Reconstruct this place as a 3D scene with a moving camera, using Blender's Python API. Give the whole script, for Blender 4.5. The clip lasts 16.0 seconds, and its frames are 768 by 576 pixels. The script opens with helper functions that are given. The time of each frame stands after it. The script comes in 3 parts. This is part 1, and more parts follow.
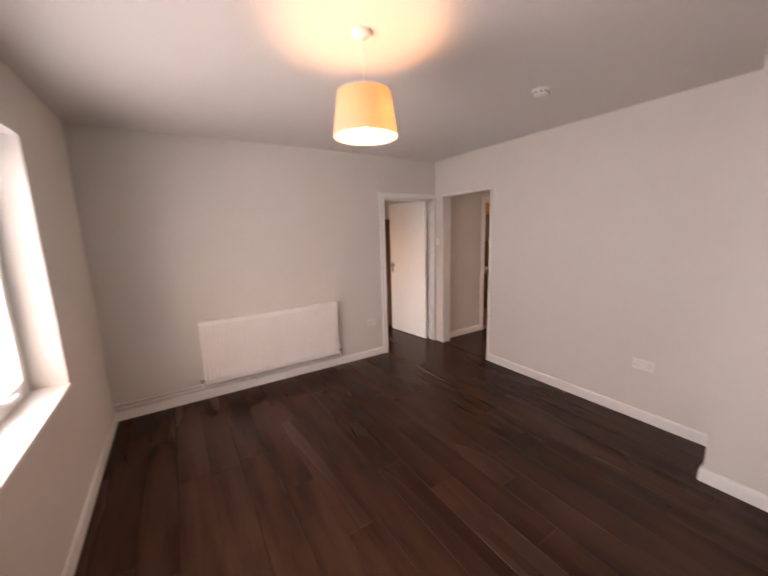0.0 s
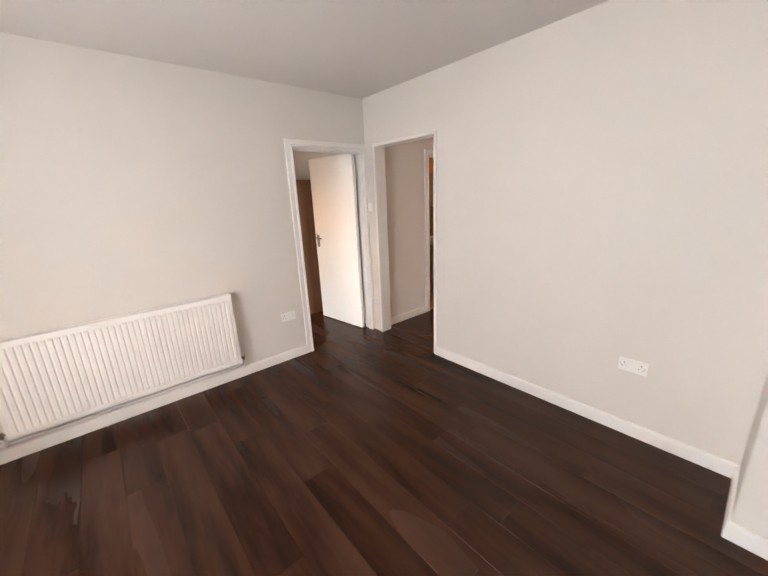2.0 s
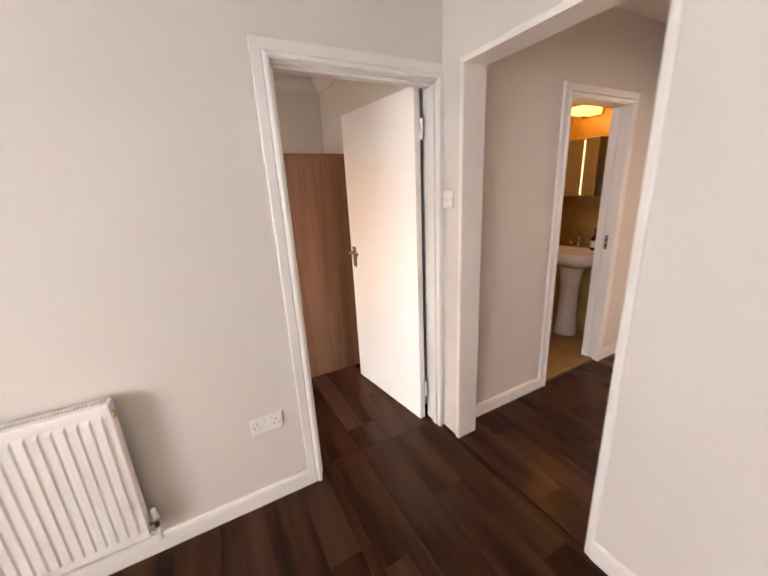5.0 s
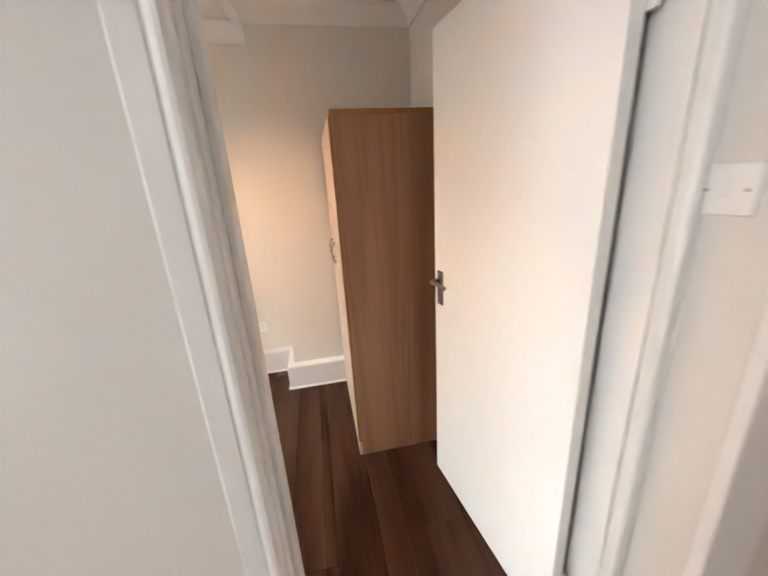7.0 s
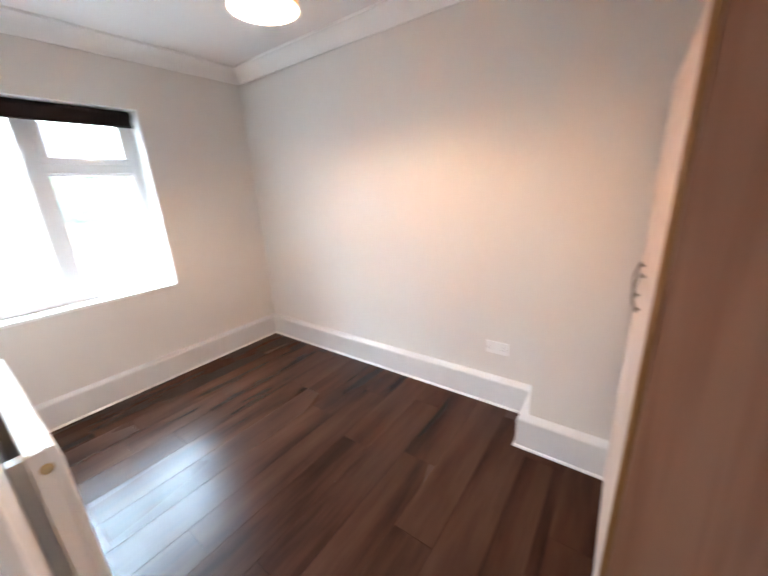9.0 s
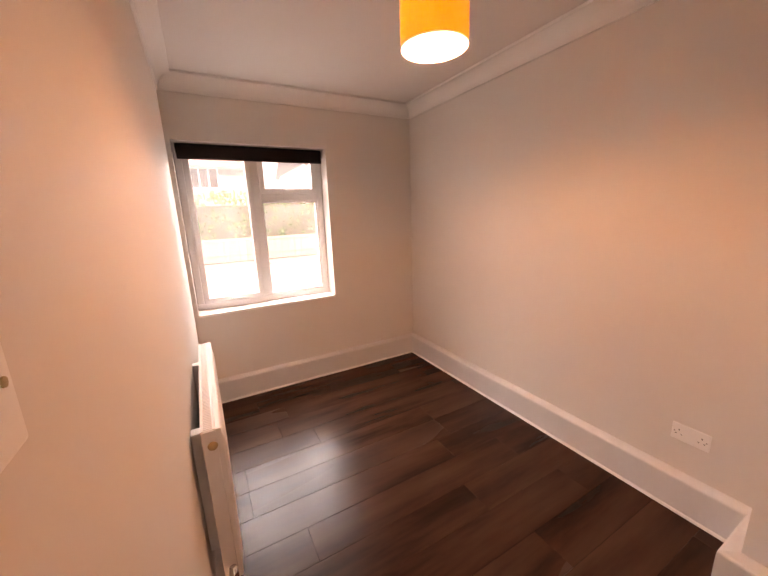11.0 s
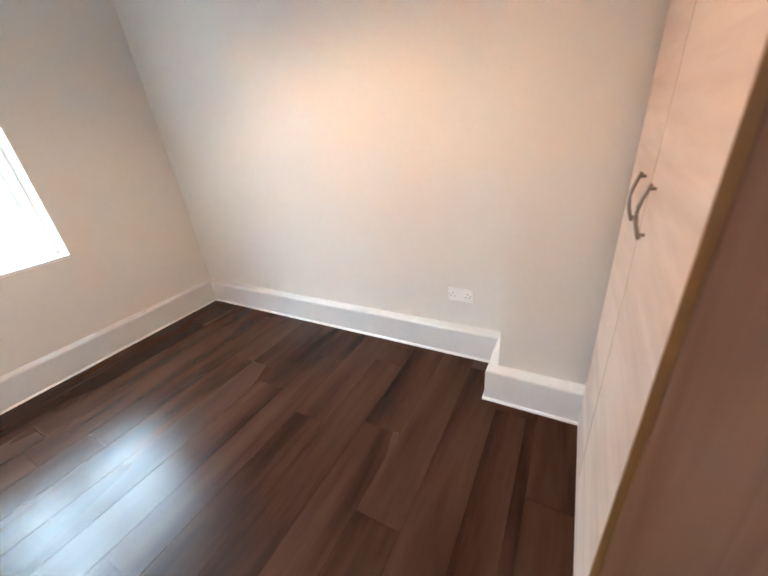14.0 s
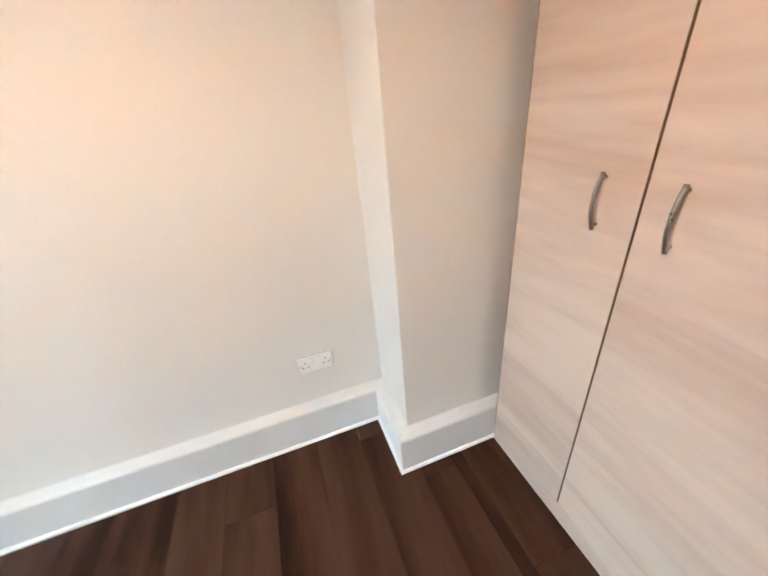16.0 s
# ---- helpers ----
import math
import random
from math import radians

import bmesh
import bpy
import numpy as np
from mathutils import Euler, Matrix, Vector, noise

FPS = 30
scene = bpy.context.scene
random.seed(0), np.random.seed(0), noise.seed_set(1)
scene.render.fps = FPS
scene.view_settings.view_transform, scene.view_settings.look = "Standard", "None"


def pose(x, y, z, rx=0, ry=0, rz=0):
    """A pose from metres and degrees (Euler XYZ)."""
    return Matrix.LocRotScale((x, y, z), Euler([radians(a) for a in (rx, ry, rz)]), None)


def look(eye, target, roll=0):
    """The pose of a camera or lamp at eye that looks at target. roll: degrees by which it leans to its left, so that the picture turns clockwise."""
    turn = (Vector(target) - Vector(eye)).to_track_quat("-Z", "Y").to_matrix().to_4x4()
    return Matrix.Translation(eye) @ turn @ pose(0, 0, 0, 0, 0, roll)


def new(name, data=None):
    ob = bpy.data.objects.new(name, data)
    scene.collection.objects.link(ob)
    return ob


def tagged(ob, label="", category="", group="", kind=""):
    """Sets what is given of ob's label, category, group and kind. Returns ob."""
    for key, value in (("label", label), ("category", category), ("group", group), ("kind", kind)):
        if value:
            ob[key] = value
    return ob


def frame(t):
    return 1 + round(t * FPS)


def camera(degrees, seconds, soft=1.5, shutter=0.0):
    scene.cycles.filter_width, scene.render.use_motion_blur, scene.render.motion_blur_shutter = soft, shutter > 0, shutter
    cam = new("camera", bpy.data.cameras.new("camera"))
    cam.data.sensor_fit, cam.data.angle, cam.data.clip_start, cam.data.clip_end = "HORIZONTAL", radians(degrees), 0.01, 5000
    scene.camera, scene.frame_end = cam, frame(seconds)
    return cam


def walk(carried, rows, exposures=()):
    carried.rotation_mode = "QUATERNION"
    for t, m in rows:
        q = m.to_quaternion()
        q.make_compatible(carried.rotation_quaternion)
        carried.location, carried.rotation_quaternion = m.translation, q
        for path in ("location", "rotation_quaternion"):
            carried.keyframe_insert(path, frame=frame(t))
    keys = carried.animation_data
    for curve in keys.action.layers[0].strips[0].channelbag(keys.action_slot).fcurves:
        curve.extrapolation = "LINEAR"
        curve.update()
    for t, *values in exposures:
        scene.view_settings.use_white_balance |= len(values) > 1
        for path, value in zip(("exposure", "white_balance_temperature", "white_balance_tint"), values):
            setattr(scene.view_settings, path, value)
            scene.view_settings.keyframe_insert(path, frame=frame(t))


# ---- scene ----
import itertools

cam = camera(98.0, 16.0, shutter=0.5)
PATH = [
    (0, (-3.094, -3.585, 1.606), (-2.053, -1.912, 1.261), -1.7),
    (0.5, (-2.961, -3.461, 1.572), (-1.752, -1.946, 1.077), -1.2),
    (1, (-2.719, -3.343, 1.545), (-1.52, -1.833, 1.014), -1.1),
    (1.5, (-2.536, -3.183, 1.533), (-1.298, -1.702, 1.008), -1.6),
    (2, (-2.319, -2.951, 1.535), (-1.074, -1.48, 1.001), -2.5),
    (2.5, (-2.081, -2.748, 1.512), (-0.94, -1.187, 1.0), -2.3),
    (3, (-1.863, -2.531, 1.516), (-0.784, -0.935, 0.979), -1.9),
    (5.5, (-0.996, -1.252, 1.471), (-0.217, 0.505, 0.915), -2.6),
    (6, (-0.832, -1.026, 1.468), (-0.2, 0.785, 0.904), -1.9),
    (6.5, (-0.747, -0.716, 1.502), (-0.186, 1.099, 0.877), -2.8),
    (7, (-0.694, -0.504, 1.464), (-0.334, 1.369, 0.864), -3.4),
    (7.5, (-0.559, -0.272, 1.484), (-0.624, 1.627, 0.86), -2.5),
    (8, (-0.551, -0.101, 1.49), (-0.955, 1.758, 0.872), -3.6),
    (8.5, (-0.584, 0.044, 1.431), (-1.307, 1.815, 0.848), -2.4),
    (9, (-0.658, 0.152, 1.451), (-1.795, 1.689, 0.868), -2.9),
    (9.5, (-0.668, 0.25, 1.472), (-2.208, 1.397, 0.911), -2.4),
    (12, (-0.731, 0.223, 1.496), (-2.458, 1.137, 1.07), -2.1),
    (12.5, (-0.726, 0.22, 1.411), (-2.307, 1.234, 0.724), -3.4),
    (13, (-0.704, 0.233, 1.348), (-2.0, 1.469, 0.458), -5.3),
    (13.5, (-0.661, 0.337, 1.342), (-1.669, 1.785, 0.401), -6.7),
    (14, (-0.749, 0.466, 1.331), (-1.671, 2.011, 0.457), -6.1),
    (14.5, (-0.851, 0.698, 1.362), (-1.676, 2.285, 0.467), -5.9),
    (15, (-1.003, 0.823, 1.357), (-1.451, 2.541, 0.435), -7.1),
    (15.5, (-1.174, 0.89, 1.371), (-1.154, 2.642, 0.407), -8.2),
    (16, (-1.273, 1.016, 1.325), (-0.752, 2.693, 0.368), -5.7),
]
walk(cam, [(t, look(eye, target, roll)) for t, eye, target, roll in PATH],
     exposures=[(0, 2.03, 9200, 43), (1.0, 2.55, 8700, 36), (3.0, 2.78, 8300, 28), (5.5, 2.88, 8500, 33), (7.0, 2.77, 7900, 26), (7.6, 2.72, 6900, 17), (8.5, 2.88, 6700, 25), (9.5, 2.33, 7200, 31), (11.8, 1.8, 12800, 69), (12.9, 1.8, 12800, 69), (13.4, 2.46, 7800, 40), (14.0, 2.66, 6800, 23), (16.0, 2.71, 6600, 18)])

# ---- light ----
world = bpy.data.worlds.new("world")
scene.world = world
world.use_nodes = True
wn = world.node_tree
sky = wn.nodes.new("ShaderNodeTexSky")
sky.sky_type = "NISHITA"
sky.sun_disc = False
sky.sun_elevation, sky.sun_rotation = radians(42), radians(200)
sky.dust_density = 4.0
wn.links.new(sky.outputs[0], wn.nodes["Background"].inputs[0])
wn.nodes["Background"].inputs[1].default_value = 0.15

sun = new("sun", bpy.data.lights.new("sun", "SUN"))
sun.data.energy, sun.data.angle, sun.data.color = 3.0, radians(12), (1.0, 0.96, 0.9)
sun.matrix_world = pose(0, 0, 30, 48, 0, 70)


def window_light(name, m, w, h, watts, colour):
    """Sky light that enters by a window opening."""
    ob = new(name, bpy.data.lights.new(name, "AREA"))
    ob.data.shape, ob.data.size, ob.data.size_y = "RECTANGLE", w, h
    ob.data.energy, ob.data.color = watts, colour
    ob.matrix_world = m
    return ob


def bulb_light(name, x, y, z, watts, colour, radius=0.03):
    ob = new(name, bpy.data.lights.new(name, "POINT"))
    ob.data.energy, ob.data.color, ob.data.shadow_soft_size = watts, colour, radius
    ob.location = (x, y, z)
    return ob


WARM = (1.0, 0.62, 0.33)
window_light("window_light_living", look((-4.3, -2.02, 1.50), (0, -2.02, 1.25)), 2.8, 1.9, 29, (0.68, 0.88, 1.0))
window_light("window_light_bedroom", look((-5.2, 0.75, 2.88), (-3.4, 0.75, 1.42)), 2.6, 1.6, 134, (0.53, 0.86, 1.0))
window_light("window_light_kitchen", look((4.86, -0.3, 1.3), (0, -0.3, 1.2)), 2.0, 1.3, 15, (1.0, 0.86, 0.75))
bulb_light("bulb_light_living", -2.265, -2.13, 2.12, 2.8, WARM)
bulb_light("bulb_light_bedroom", -1.77, 1.045, 2.092, 8.6, (1.0, 0.69, 0.42))
bulb_light("bulb_light_bathroom", 1.72, 0.46, 1.99, 0.65, (1.0, 0.53, 0.11), 0.08)


# ---- materials ----


def node_material(name):
    m = bpy.data.materials.new(name)
    m.use_nodes = True
    return m, m.node_tree, m.node_tree.nodes["Principled BSDF"]


def surface(name, colour, rough=0.5, metal=0.0, vary=0.06, scale=6.0, fine=180.0, bump=0.05, stretch=(1, 1, 1), coat=0.0, depth=0.002):
    """A painted or plain surface with soft stains, fine grain and relief."""
    m, nt, b = node_material(name)
    co = nt.nodes.new("ShaderNodeTexCoord")
    mp = nt.nodes.new("ShaderNodeMapping")
    mp.inputs["Scale"].default_value = stretch
    nt.links.new(co.outputs["Object"], mp.inputs[0])
    n1 = nt.nodes.new("ShaderNodeTexNoise")
    n1.inputs["Scale"].default_value, n1.inputs["Detail"].default_value = scale, 4
    n2 = nt.nodes.new("ShaderNodeTexNoise")
    n2.inputs["Scale"].default_value, n2.inputs["Detail"].default_value = fine, 3
    for n in (n1, n2):
        nt.links.new(mp.outputs[0], n.inputs["Vector"])
    mix = nt.nodes.new("ShaderNodeMath")
    mix.operation = "MULTIPLY_ADD"
    mix.inputs[1].default_value = 0.35
    nt.links.new(n2.outputs[0], mix.inputs[0])
    nt.links.new(n1.outputs[0], mix.inputs[2])
    ramp = nt.nodes.new("ShaderNodeValToRGB")
    e = ramp.color_ramp.elements
    e[0].position, e[1].position = 0.4, 0.95
    e[0].color = (*[c * (1 - vary) for c in colour], 1)
    e[1].color = (*[min(1, c * (1 + vary)) for c in colour], 1)
    nt.links.new(mix.outputs[0], ramp.inputs[0])
    nt.links.new(ramp.outputs[0], b.inputs["Base Color"])
    rr = nt.nodes.new("ShaderNodeMapRange")
    rr.inputs[3].default_value, rr.inputs[4].default_value = max(0.02, rough - 0.06), min(1, rough + 0.06)
    nt.links.new(n1.outputs[0], rr.inputs[0])
    nt.links.new(rr.outputs[0], b.inputs["Roughness"])
    bp = nt.nodes.new("ShaderNodeBump")
    bp.inputs["Strength"].default_value, bp.inputs["Distance"].default_value = bump, depth
    nt.links.new(n2.outputs[0], bp.inputs["Height"])
    nt.links.new(bp.outputs[0], b.inputs["Normal"])
    b.inputs["Metallic"].default_value = metal
    b.inputs["Coat Weight"].default_value = coat
    return m


def grained(name, stops, along, rough, grain=26.0, length=1.1, bump=0.08, randomize=True, spec=0.5, swirl=1.6, fibre=0.3, detail=6, broad=0.5, spread=0.15):
    """Wood with streaks along one axis ('x', 'y' or 'z'), shifted at random from board to board."""
    m, nt, b = node_material(name)
    co = nt.nodes.new("ShaderNodeTexCoord")
    info = nt.nodes.new("ShaderNodeObjectInfo")
    shift = nt.nodes.new("ShaderNodeVectorMath")
    shift.operation = "ADD"
    mul = nt.nodes.new("ShaderNodeMath")
    mul.operation = "MULTIPLY"
    mul.inputs[1].default_value = 37.0 if randomize else 0.0
    nt.links.new(info.outputs["Random"], mul.inputs[0])
    nt.links.new(co.outputs["Object"], shift.inputs[0])
    nt.links.new(mul.outputs[0], shift.inputs[1])
    sc = {"x": (length, grain, grain), "y": (grain, length, grain), "z": (grain, grain, length)}[along]
    mp = nt.nodes.new("ShaderNodeMapping")
    mp.inputs["Scale"].default_value = sc
    nt.links.new(shift.outputs[0], mp.inputs[0])
    n1 = nt.nodes.new("ShaderNodeTexNoise")
    n1.inputs["Scale"].default_value, n1.inputs["Detail"].default_value, n1.inputs["Distortion"].default_value = 0.55, detail, swirl
    n2 = nt.nodes.new("ShaderNodeTexNoise")
    n2.inputs["Scale"].default_value, n2.inputs["Detail"].default_value = 4.5, 5
    n3 = nt.nodes.new("ShaderNodeTexNoise")
    n3.inputs["Scale"].default_value, n3.inputs["Detail"].default_value = 0.16, 2
    for n in (n1, n2, n3):
        nt.links.new(mp.outputs[0], n.inputs["Vector"])
    a = nt.nodes.new("ShaderNodeMath")
    a.operation = "MULTIPLY_ADD"
    a.inputs[1].default_value = fibre
    nt.links.new(n2.outputs[0], a.inputs[0])
    nt.links.new(n1.outputs[0], a.inputs[2])
    a2 = nt.nodes.new("ShaderNodeMath")
    a2.operation = "MULTIPLY_ADD"
    a2.inputs[1].default_value = broad
    nt.links.new(n3.outputs[0], a2.inputs[0])
    nt.links.new(a.outputs[0], a2.inputs[2])
    a3 = nt.nodes.new("ShaderNodeMath")
    a3.operation = "MULTIPLY_ADD"
    a3.inputs[1].default_value = spread if randomize else 0.0
    nt.links.new(info.outputs["Random"], a3.inputs[0])
    nt.links.new(a2.outputs[0], a3.inputs[2])
    ramp = nt.nodes.new("ShaderNodeValToRGB")
    el = ramp.color_ramp.elements
    el[0].position, el[0].color = stops[0][0], (*stops[0][1], 1)
    el[1].position, el[1].color = stops[-1][0], (*stops[-1][1], 1)
    for p, c in stops[1:-1]:
        el.new(p).color = (*c, 1)
    nt.links.new(a3.outputs[0], ramp.inputs[0])
    nt.links.new(ramp.outputs[0], b.inputs["Base Color"])
    rr = nt.nodes.new("ShaderNodeMapRange")
    rr.inputs[3].default_value, rr.inputs[4].default_value = rough - 0.05, rough + 0.07
    nt.links.new(n3.outputs[0], rr.inputs[0])
    nt.links.new(rr.outputs[0], b.inputs["Roughness"])
    bp = nt.nodes.new("ShaderNodeBump")
    bp.inputs["Strength"].default_value, bp.inputs["Distance"].default_value = bump, 0.001
    nt.links.new(n2.outputs[0], bp.inputs["Height"])
    nt.links.new(bp.outputs[0], b.inputs["Normal"])
    b.inputs["Specular IOR Level"].default_value = spec
    return m


def glowing(name, colour, strength):
    m, nt, b = node_material(name)
    b.inputs["Base Color"].default_value = (*colour, 1)
    b.inputs["Emission Color"].default_value = (*colour, 1)
    b.inputs["Emission Strength"].default_value = strength
    return m


def fabric(name, colour, through_colour):
    """Thin lampshade cloth: woven, lets light through."""
    m, nt, b = node_material(name)
    co = nt.nodes.new("ShaderNodeTexCoord")
    n = nt.nodes.new("ShaderNodeTexNoise")
    n.inputs["Scale"].default_value, n.inputs["Detail"].default_value = 90, 4
    nt.links.new(co.outputs["Object"], n.inputs["Vector"])
    ramp = nt.nodes.new("ShaderNodeValToRGB")
    ramp.color_ramp.elements[0].color = (*[c * 0.85 for c in colour], 1)
    ramp.color_ramp.elements[1].color = (*colour, 1)
    nt.links.new(n.outputs[0], ramp.inputs[0])
    nt.links.new(ramp.outputs[0], b.inputs["Base Color"])
    b.inputs["Roughness"].default_value = 0.85
    tr = nt.nodes.new("ShaderNodeBsdfTranslucent")
    tr.inputs[0].default_value = (*through_colour, 1)
    mix = nt.nodes.new("ShaderNodeMixShader")
    mix.inputs[0].default_value = 0.5
    nt.links.new(b.outputs[0], mix.inputs[1])
    nt.links.new(tr.outputs[0], mix.inputs[2])
    nt.links.new(mix.outputs[0], nt.nodes["Material Output"].inputs[0])
    return m


def glass_material(name, tint=(1, 1, 1), rough=0.0):
    m, nt, b = node_material(name)
    b.inputs["Base Color"].default_value = (*tint, 1)
    b.inputs["Transmission Weight"].default_value = 1.0
    b.inputs["Roughness"].default_value = rough
    b.inputs["IOR"].default_value = 1.45
    return m


WALL = surface("wall_paint", (0.69, 0.655, 0.615), 0.62, vary=0.015, scale=2.2, fine=140, bump=0.04)
CEIL = surface("ceiling_paint", (0.73, 0.695, 0.67), 0.8, vary=0.012, scale=1.5, fine=120, bump=0.12)
GLOSS = surface("white_gloss_paint", (0.80, 0.785, 0.76), 0.3, vary=0.008, scale=3, fine=30, bump=0.02)
DOORW = surface("door_paint", (0.87, 0.86, 0.84), 0.35, vary=0.01, scale=2, fine=90, bump=0.06)
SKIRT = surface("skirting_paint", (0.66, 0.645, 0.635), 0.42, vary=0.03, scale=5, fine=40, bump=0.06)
ENAMEL = surface("radiator_enamel", (0.83, 0.82, 0.80), 0.3, vary=0.03, scale=8, fine=200, bump=0.03)
PLASTIC = surface("white_plastic", (0.82, 0.81, 0.79), 0.3, vary=0.02, scale=20, fine=300, bump=0.02)
UPVC = surface("window_plastic", (0.80, 0.81, 0.82), 0.3, vary=0.03, scale=9, fine=200, bump=0.03)
NICKEL = surface("brushed_nickel", (0.35, 0.30, 0.26), 0.30, metal=1.0, vary=0.12, scale=30, fine=400, bump=0.05)
BRASS = surface("plug_brass", (0.48, 0.36, 0.2), 0.4, metal=0.8, vary=0.15, scale=60, fine=400, bump=0.05)
CHROME = surface("chrome", (0.75, 0.75, 0.75), 0.12, metal=1.0, vary=0.05, scale=30, fine=300, bump=0.02)
DARK = surface("dark_recess", (0.02, 0.017, 0.015), 0.7, vary=0.2, scale=30, fine=300)
BLIND = surface("blind_cloth", (0.014, 0.0035, 0.003), 0.97, vary=0.15, scale=40, fine=900, bump=0.2)
FLOOR = grained("dark_laminate", [(0.38, (0.0105, 0.0033, 0.0016)), (0.54, (0.0255, 0.0088, 0.0047)), (0.69, (0.046, 0.0178, 0.0104)), (0.90, (0.068, 0.0292, 0.0188))], "y", 0.25, grain=13, length=1.6, bump=0.0, spec=0.17, swirl=0.0, fibre=0.18, detail=3.0, broad=0.15, spread=0.055)
WOODSIDE = grained("beech_board", [(0.40, (0.225, 0.092, 0.047)), (0.8, (0.315, 0.145, 0.082)), (1.15, (0.39, 0.20, 0.122))], "z", 0.45, grain=14, length=0.5, bump=0.05, randomize=False)
WOODDOOR = grained("pale_ash_board", [(0.46, (0.31, 0.195, 0.135)), (0.64, (0.46, 0.33, 0.26)), (0.80, (0.53, 0.40, 0.33)), (1.05, (0.62, 0.49, 0.41))], "y", 0.4, grain=10, length=1.1, bump=0.03, randomize=True, swirl=1.5, fibre=0.28, detail=6, broad=0.45, spread=0.0)
EDGE = grained("edge_banding", [(0.45, (0.20, 0.085, 0.026)), (1.0, (0.34, 0.16, 0.05))], "z", 0.4, randomize=False)
GAP = surface("dark_gap_strip", (0.10, 0.048, 0.018), 0.5, vary=0.3, scale=5, fine=60)
SHADE_A = fabric("cream_shade", (0.82, 0.72, 0.60), (0.97, 0.76, 0.57))
SHADE_B = fabric("amber_shade", (0.62, 0.40, 0.18), (0.90, 0.58, 0.24))
GLARE_LAYER = fabric("shade_glare_layer", (0.85, 0.8, 0.72), (0.9, 0.85, 0.75))
BULB = glowing("bulb_glow", (1.0, 0.86, 0.62), 5.0)
OPAL = glowing("opal_glow", (1.0, 0.58, 0.16), 0.45)
STONE = surface("bathroom_stone", (0.36, 0.215, 0.075), 0.35, vary=0.35, scale=4, fine=40, bump=0.1)
GROUT = surface("grout", (0.30, 0.24, 0.17), 0.8, vary=0.1)
CERAMIC = surface("white_ceramic", (0.80, 0.79, 0.76), 0.12, vary=0.02, scale=6, fine=60, bump=0.01)
MIRROR = surface("mirror", (0.9, 0.9, 0.9), 0.03, metal=1.0, vary=0.01, bump=0.0)
BOTTLE = surface("brown_bottle", (0.045, 0.016, 0.008), 0.2, vary=0.2)
LABELW = surface("paper_label", (0.65, 0.6, 0.5), 0.6, vary=0.05, scale=30)
GLASS = glass_material("window_glass")


def hazed_glass(name, veil):
    """Window glass with a thin pale scattering layer mixed in, imitating bright daylight haze."""
    m = glass_material(name)
    nt = m.node_tree
    co = nt.nodes.new("ShaderNodeTexCoord")
    n = nt.nodes.new("ShaderNodeTexNoise")
    n.inputs["Scale"].default_value, n.inputs["Detail"].default_value = 3.5, 4
    nt.links.new(co.outputs["Object"], n.inputs["Vector"])
    amount = nt.nodes.new("ShaderNodeMapRange")
    amount.inputs[1].default_value, amount.inputs[2].default_value = 0.3, 0.7
    amount.inputs[3].default_value, amount.inputs[4].default_value = veil * 0.6, veil * 1.4
    nt.links.new(n.outputs[0], amount.inputs[0])
    tr = nt.nodes.new("ShaderNodeBsdfTranslucent")
    tr.inputs[0].default_value = (0.86, 0.86, 0.84, 1)
    mix = nt.nodes.new("ShaderNodeMixShader")
    nt.links.new(amount.outputs[0], mix.inputs[0])
    nt.links.new(nt.nodes["Principled BSDF"].outputs[0], mix.inputs[1])
    nt.links.new(tr.outputs[0], mix.inputs[2])
    nt.links.new(mix.outputs[0], nt.nodes["Material Output"].inputs[0])
    return m


# pale veil put into the bedroom panes for the glare of the daylight
HAZED = hazed_glass("hazed_window_glass", 0.045)
BRICK = surface("render_brick", (0.42, 0.38, 0.34), 0.85, vary=0.2, scale=3, fine=30, bump=0.3)
ROOF = surface("roof_tiles", (0.21, 0.17, 0.155), 0.8, vary=0.25, scale=4, fine=20, bump=0.4)
LEAF = surface("hedge_leaf", (0.045, 0.17, 0.035), 0.6, vary=0.4, scale=14, fine=80, bump=0.2)
TARMAC = surface("tarmac", (0.09, 0.09, 0.09), 0.85, vary=0.2, scale=1.2, fine=90, bump=0.3)
PAVE = surface("paving", (0.36, 0.34, 0.31), 0.85, vary=0.15, scale=2, fine=60, bump=0.2)
TIMBER = grained("fence_timber", [(0.45, (0.16, 0.13, 0.10)), (1.0, (0.33, 0.29, 0.24))], "z", 0.8)

# ---- building helpers ----


def part(name, bm, material, parent=None, label="", smooth=False):
    me = bpy.data.meshes.new(name)
    bmesh.ops.recalc_face_normals(bm, faces=bm.faces)
    if smooth:
        for f in bm.faces:
            f.smooth = True
    bm.to_mesh(me)
    bm.free()
    me.materials.append(material)
    ob = new(name, me)
    if parent is not None:
        ob.parent = parent
    if label:
        tagged(ob, label=label)
    return ob


def thing(name, m, label, category, group=""):
    ob = new(name)
    ob.empty_display_size = 0.1
    ob.matrix_world = m
    return tagged(ob, label, category, group)


def setting(name, bm, material, label="", category=""):
    return tagged(part(name, bm, material), label=label, category=category, kind="structure")


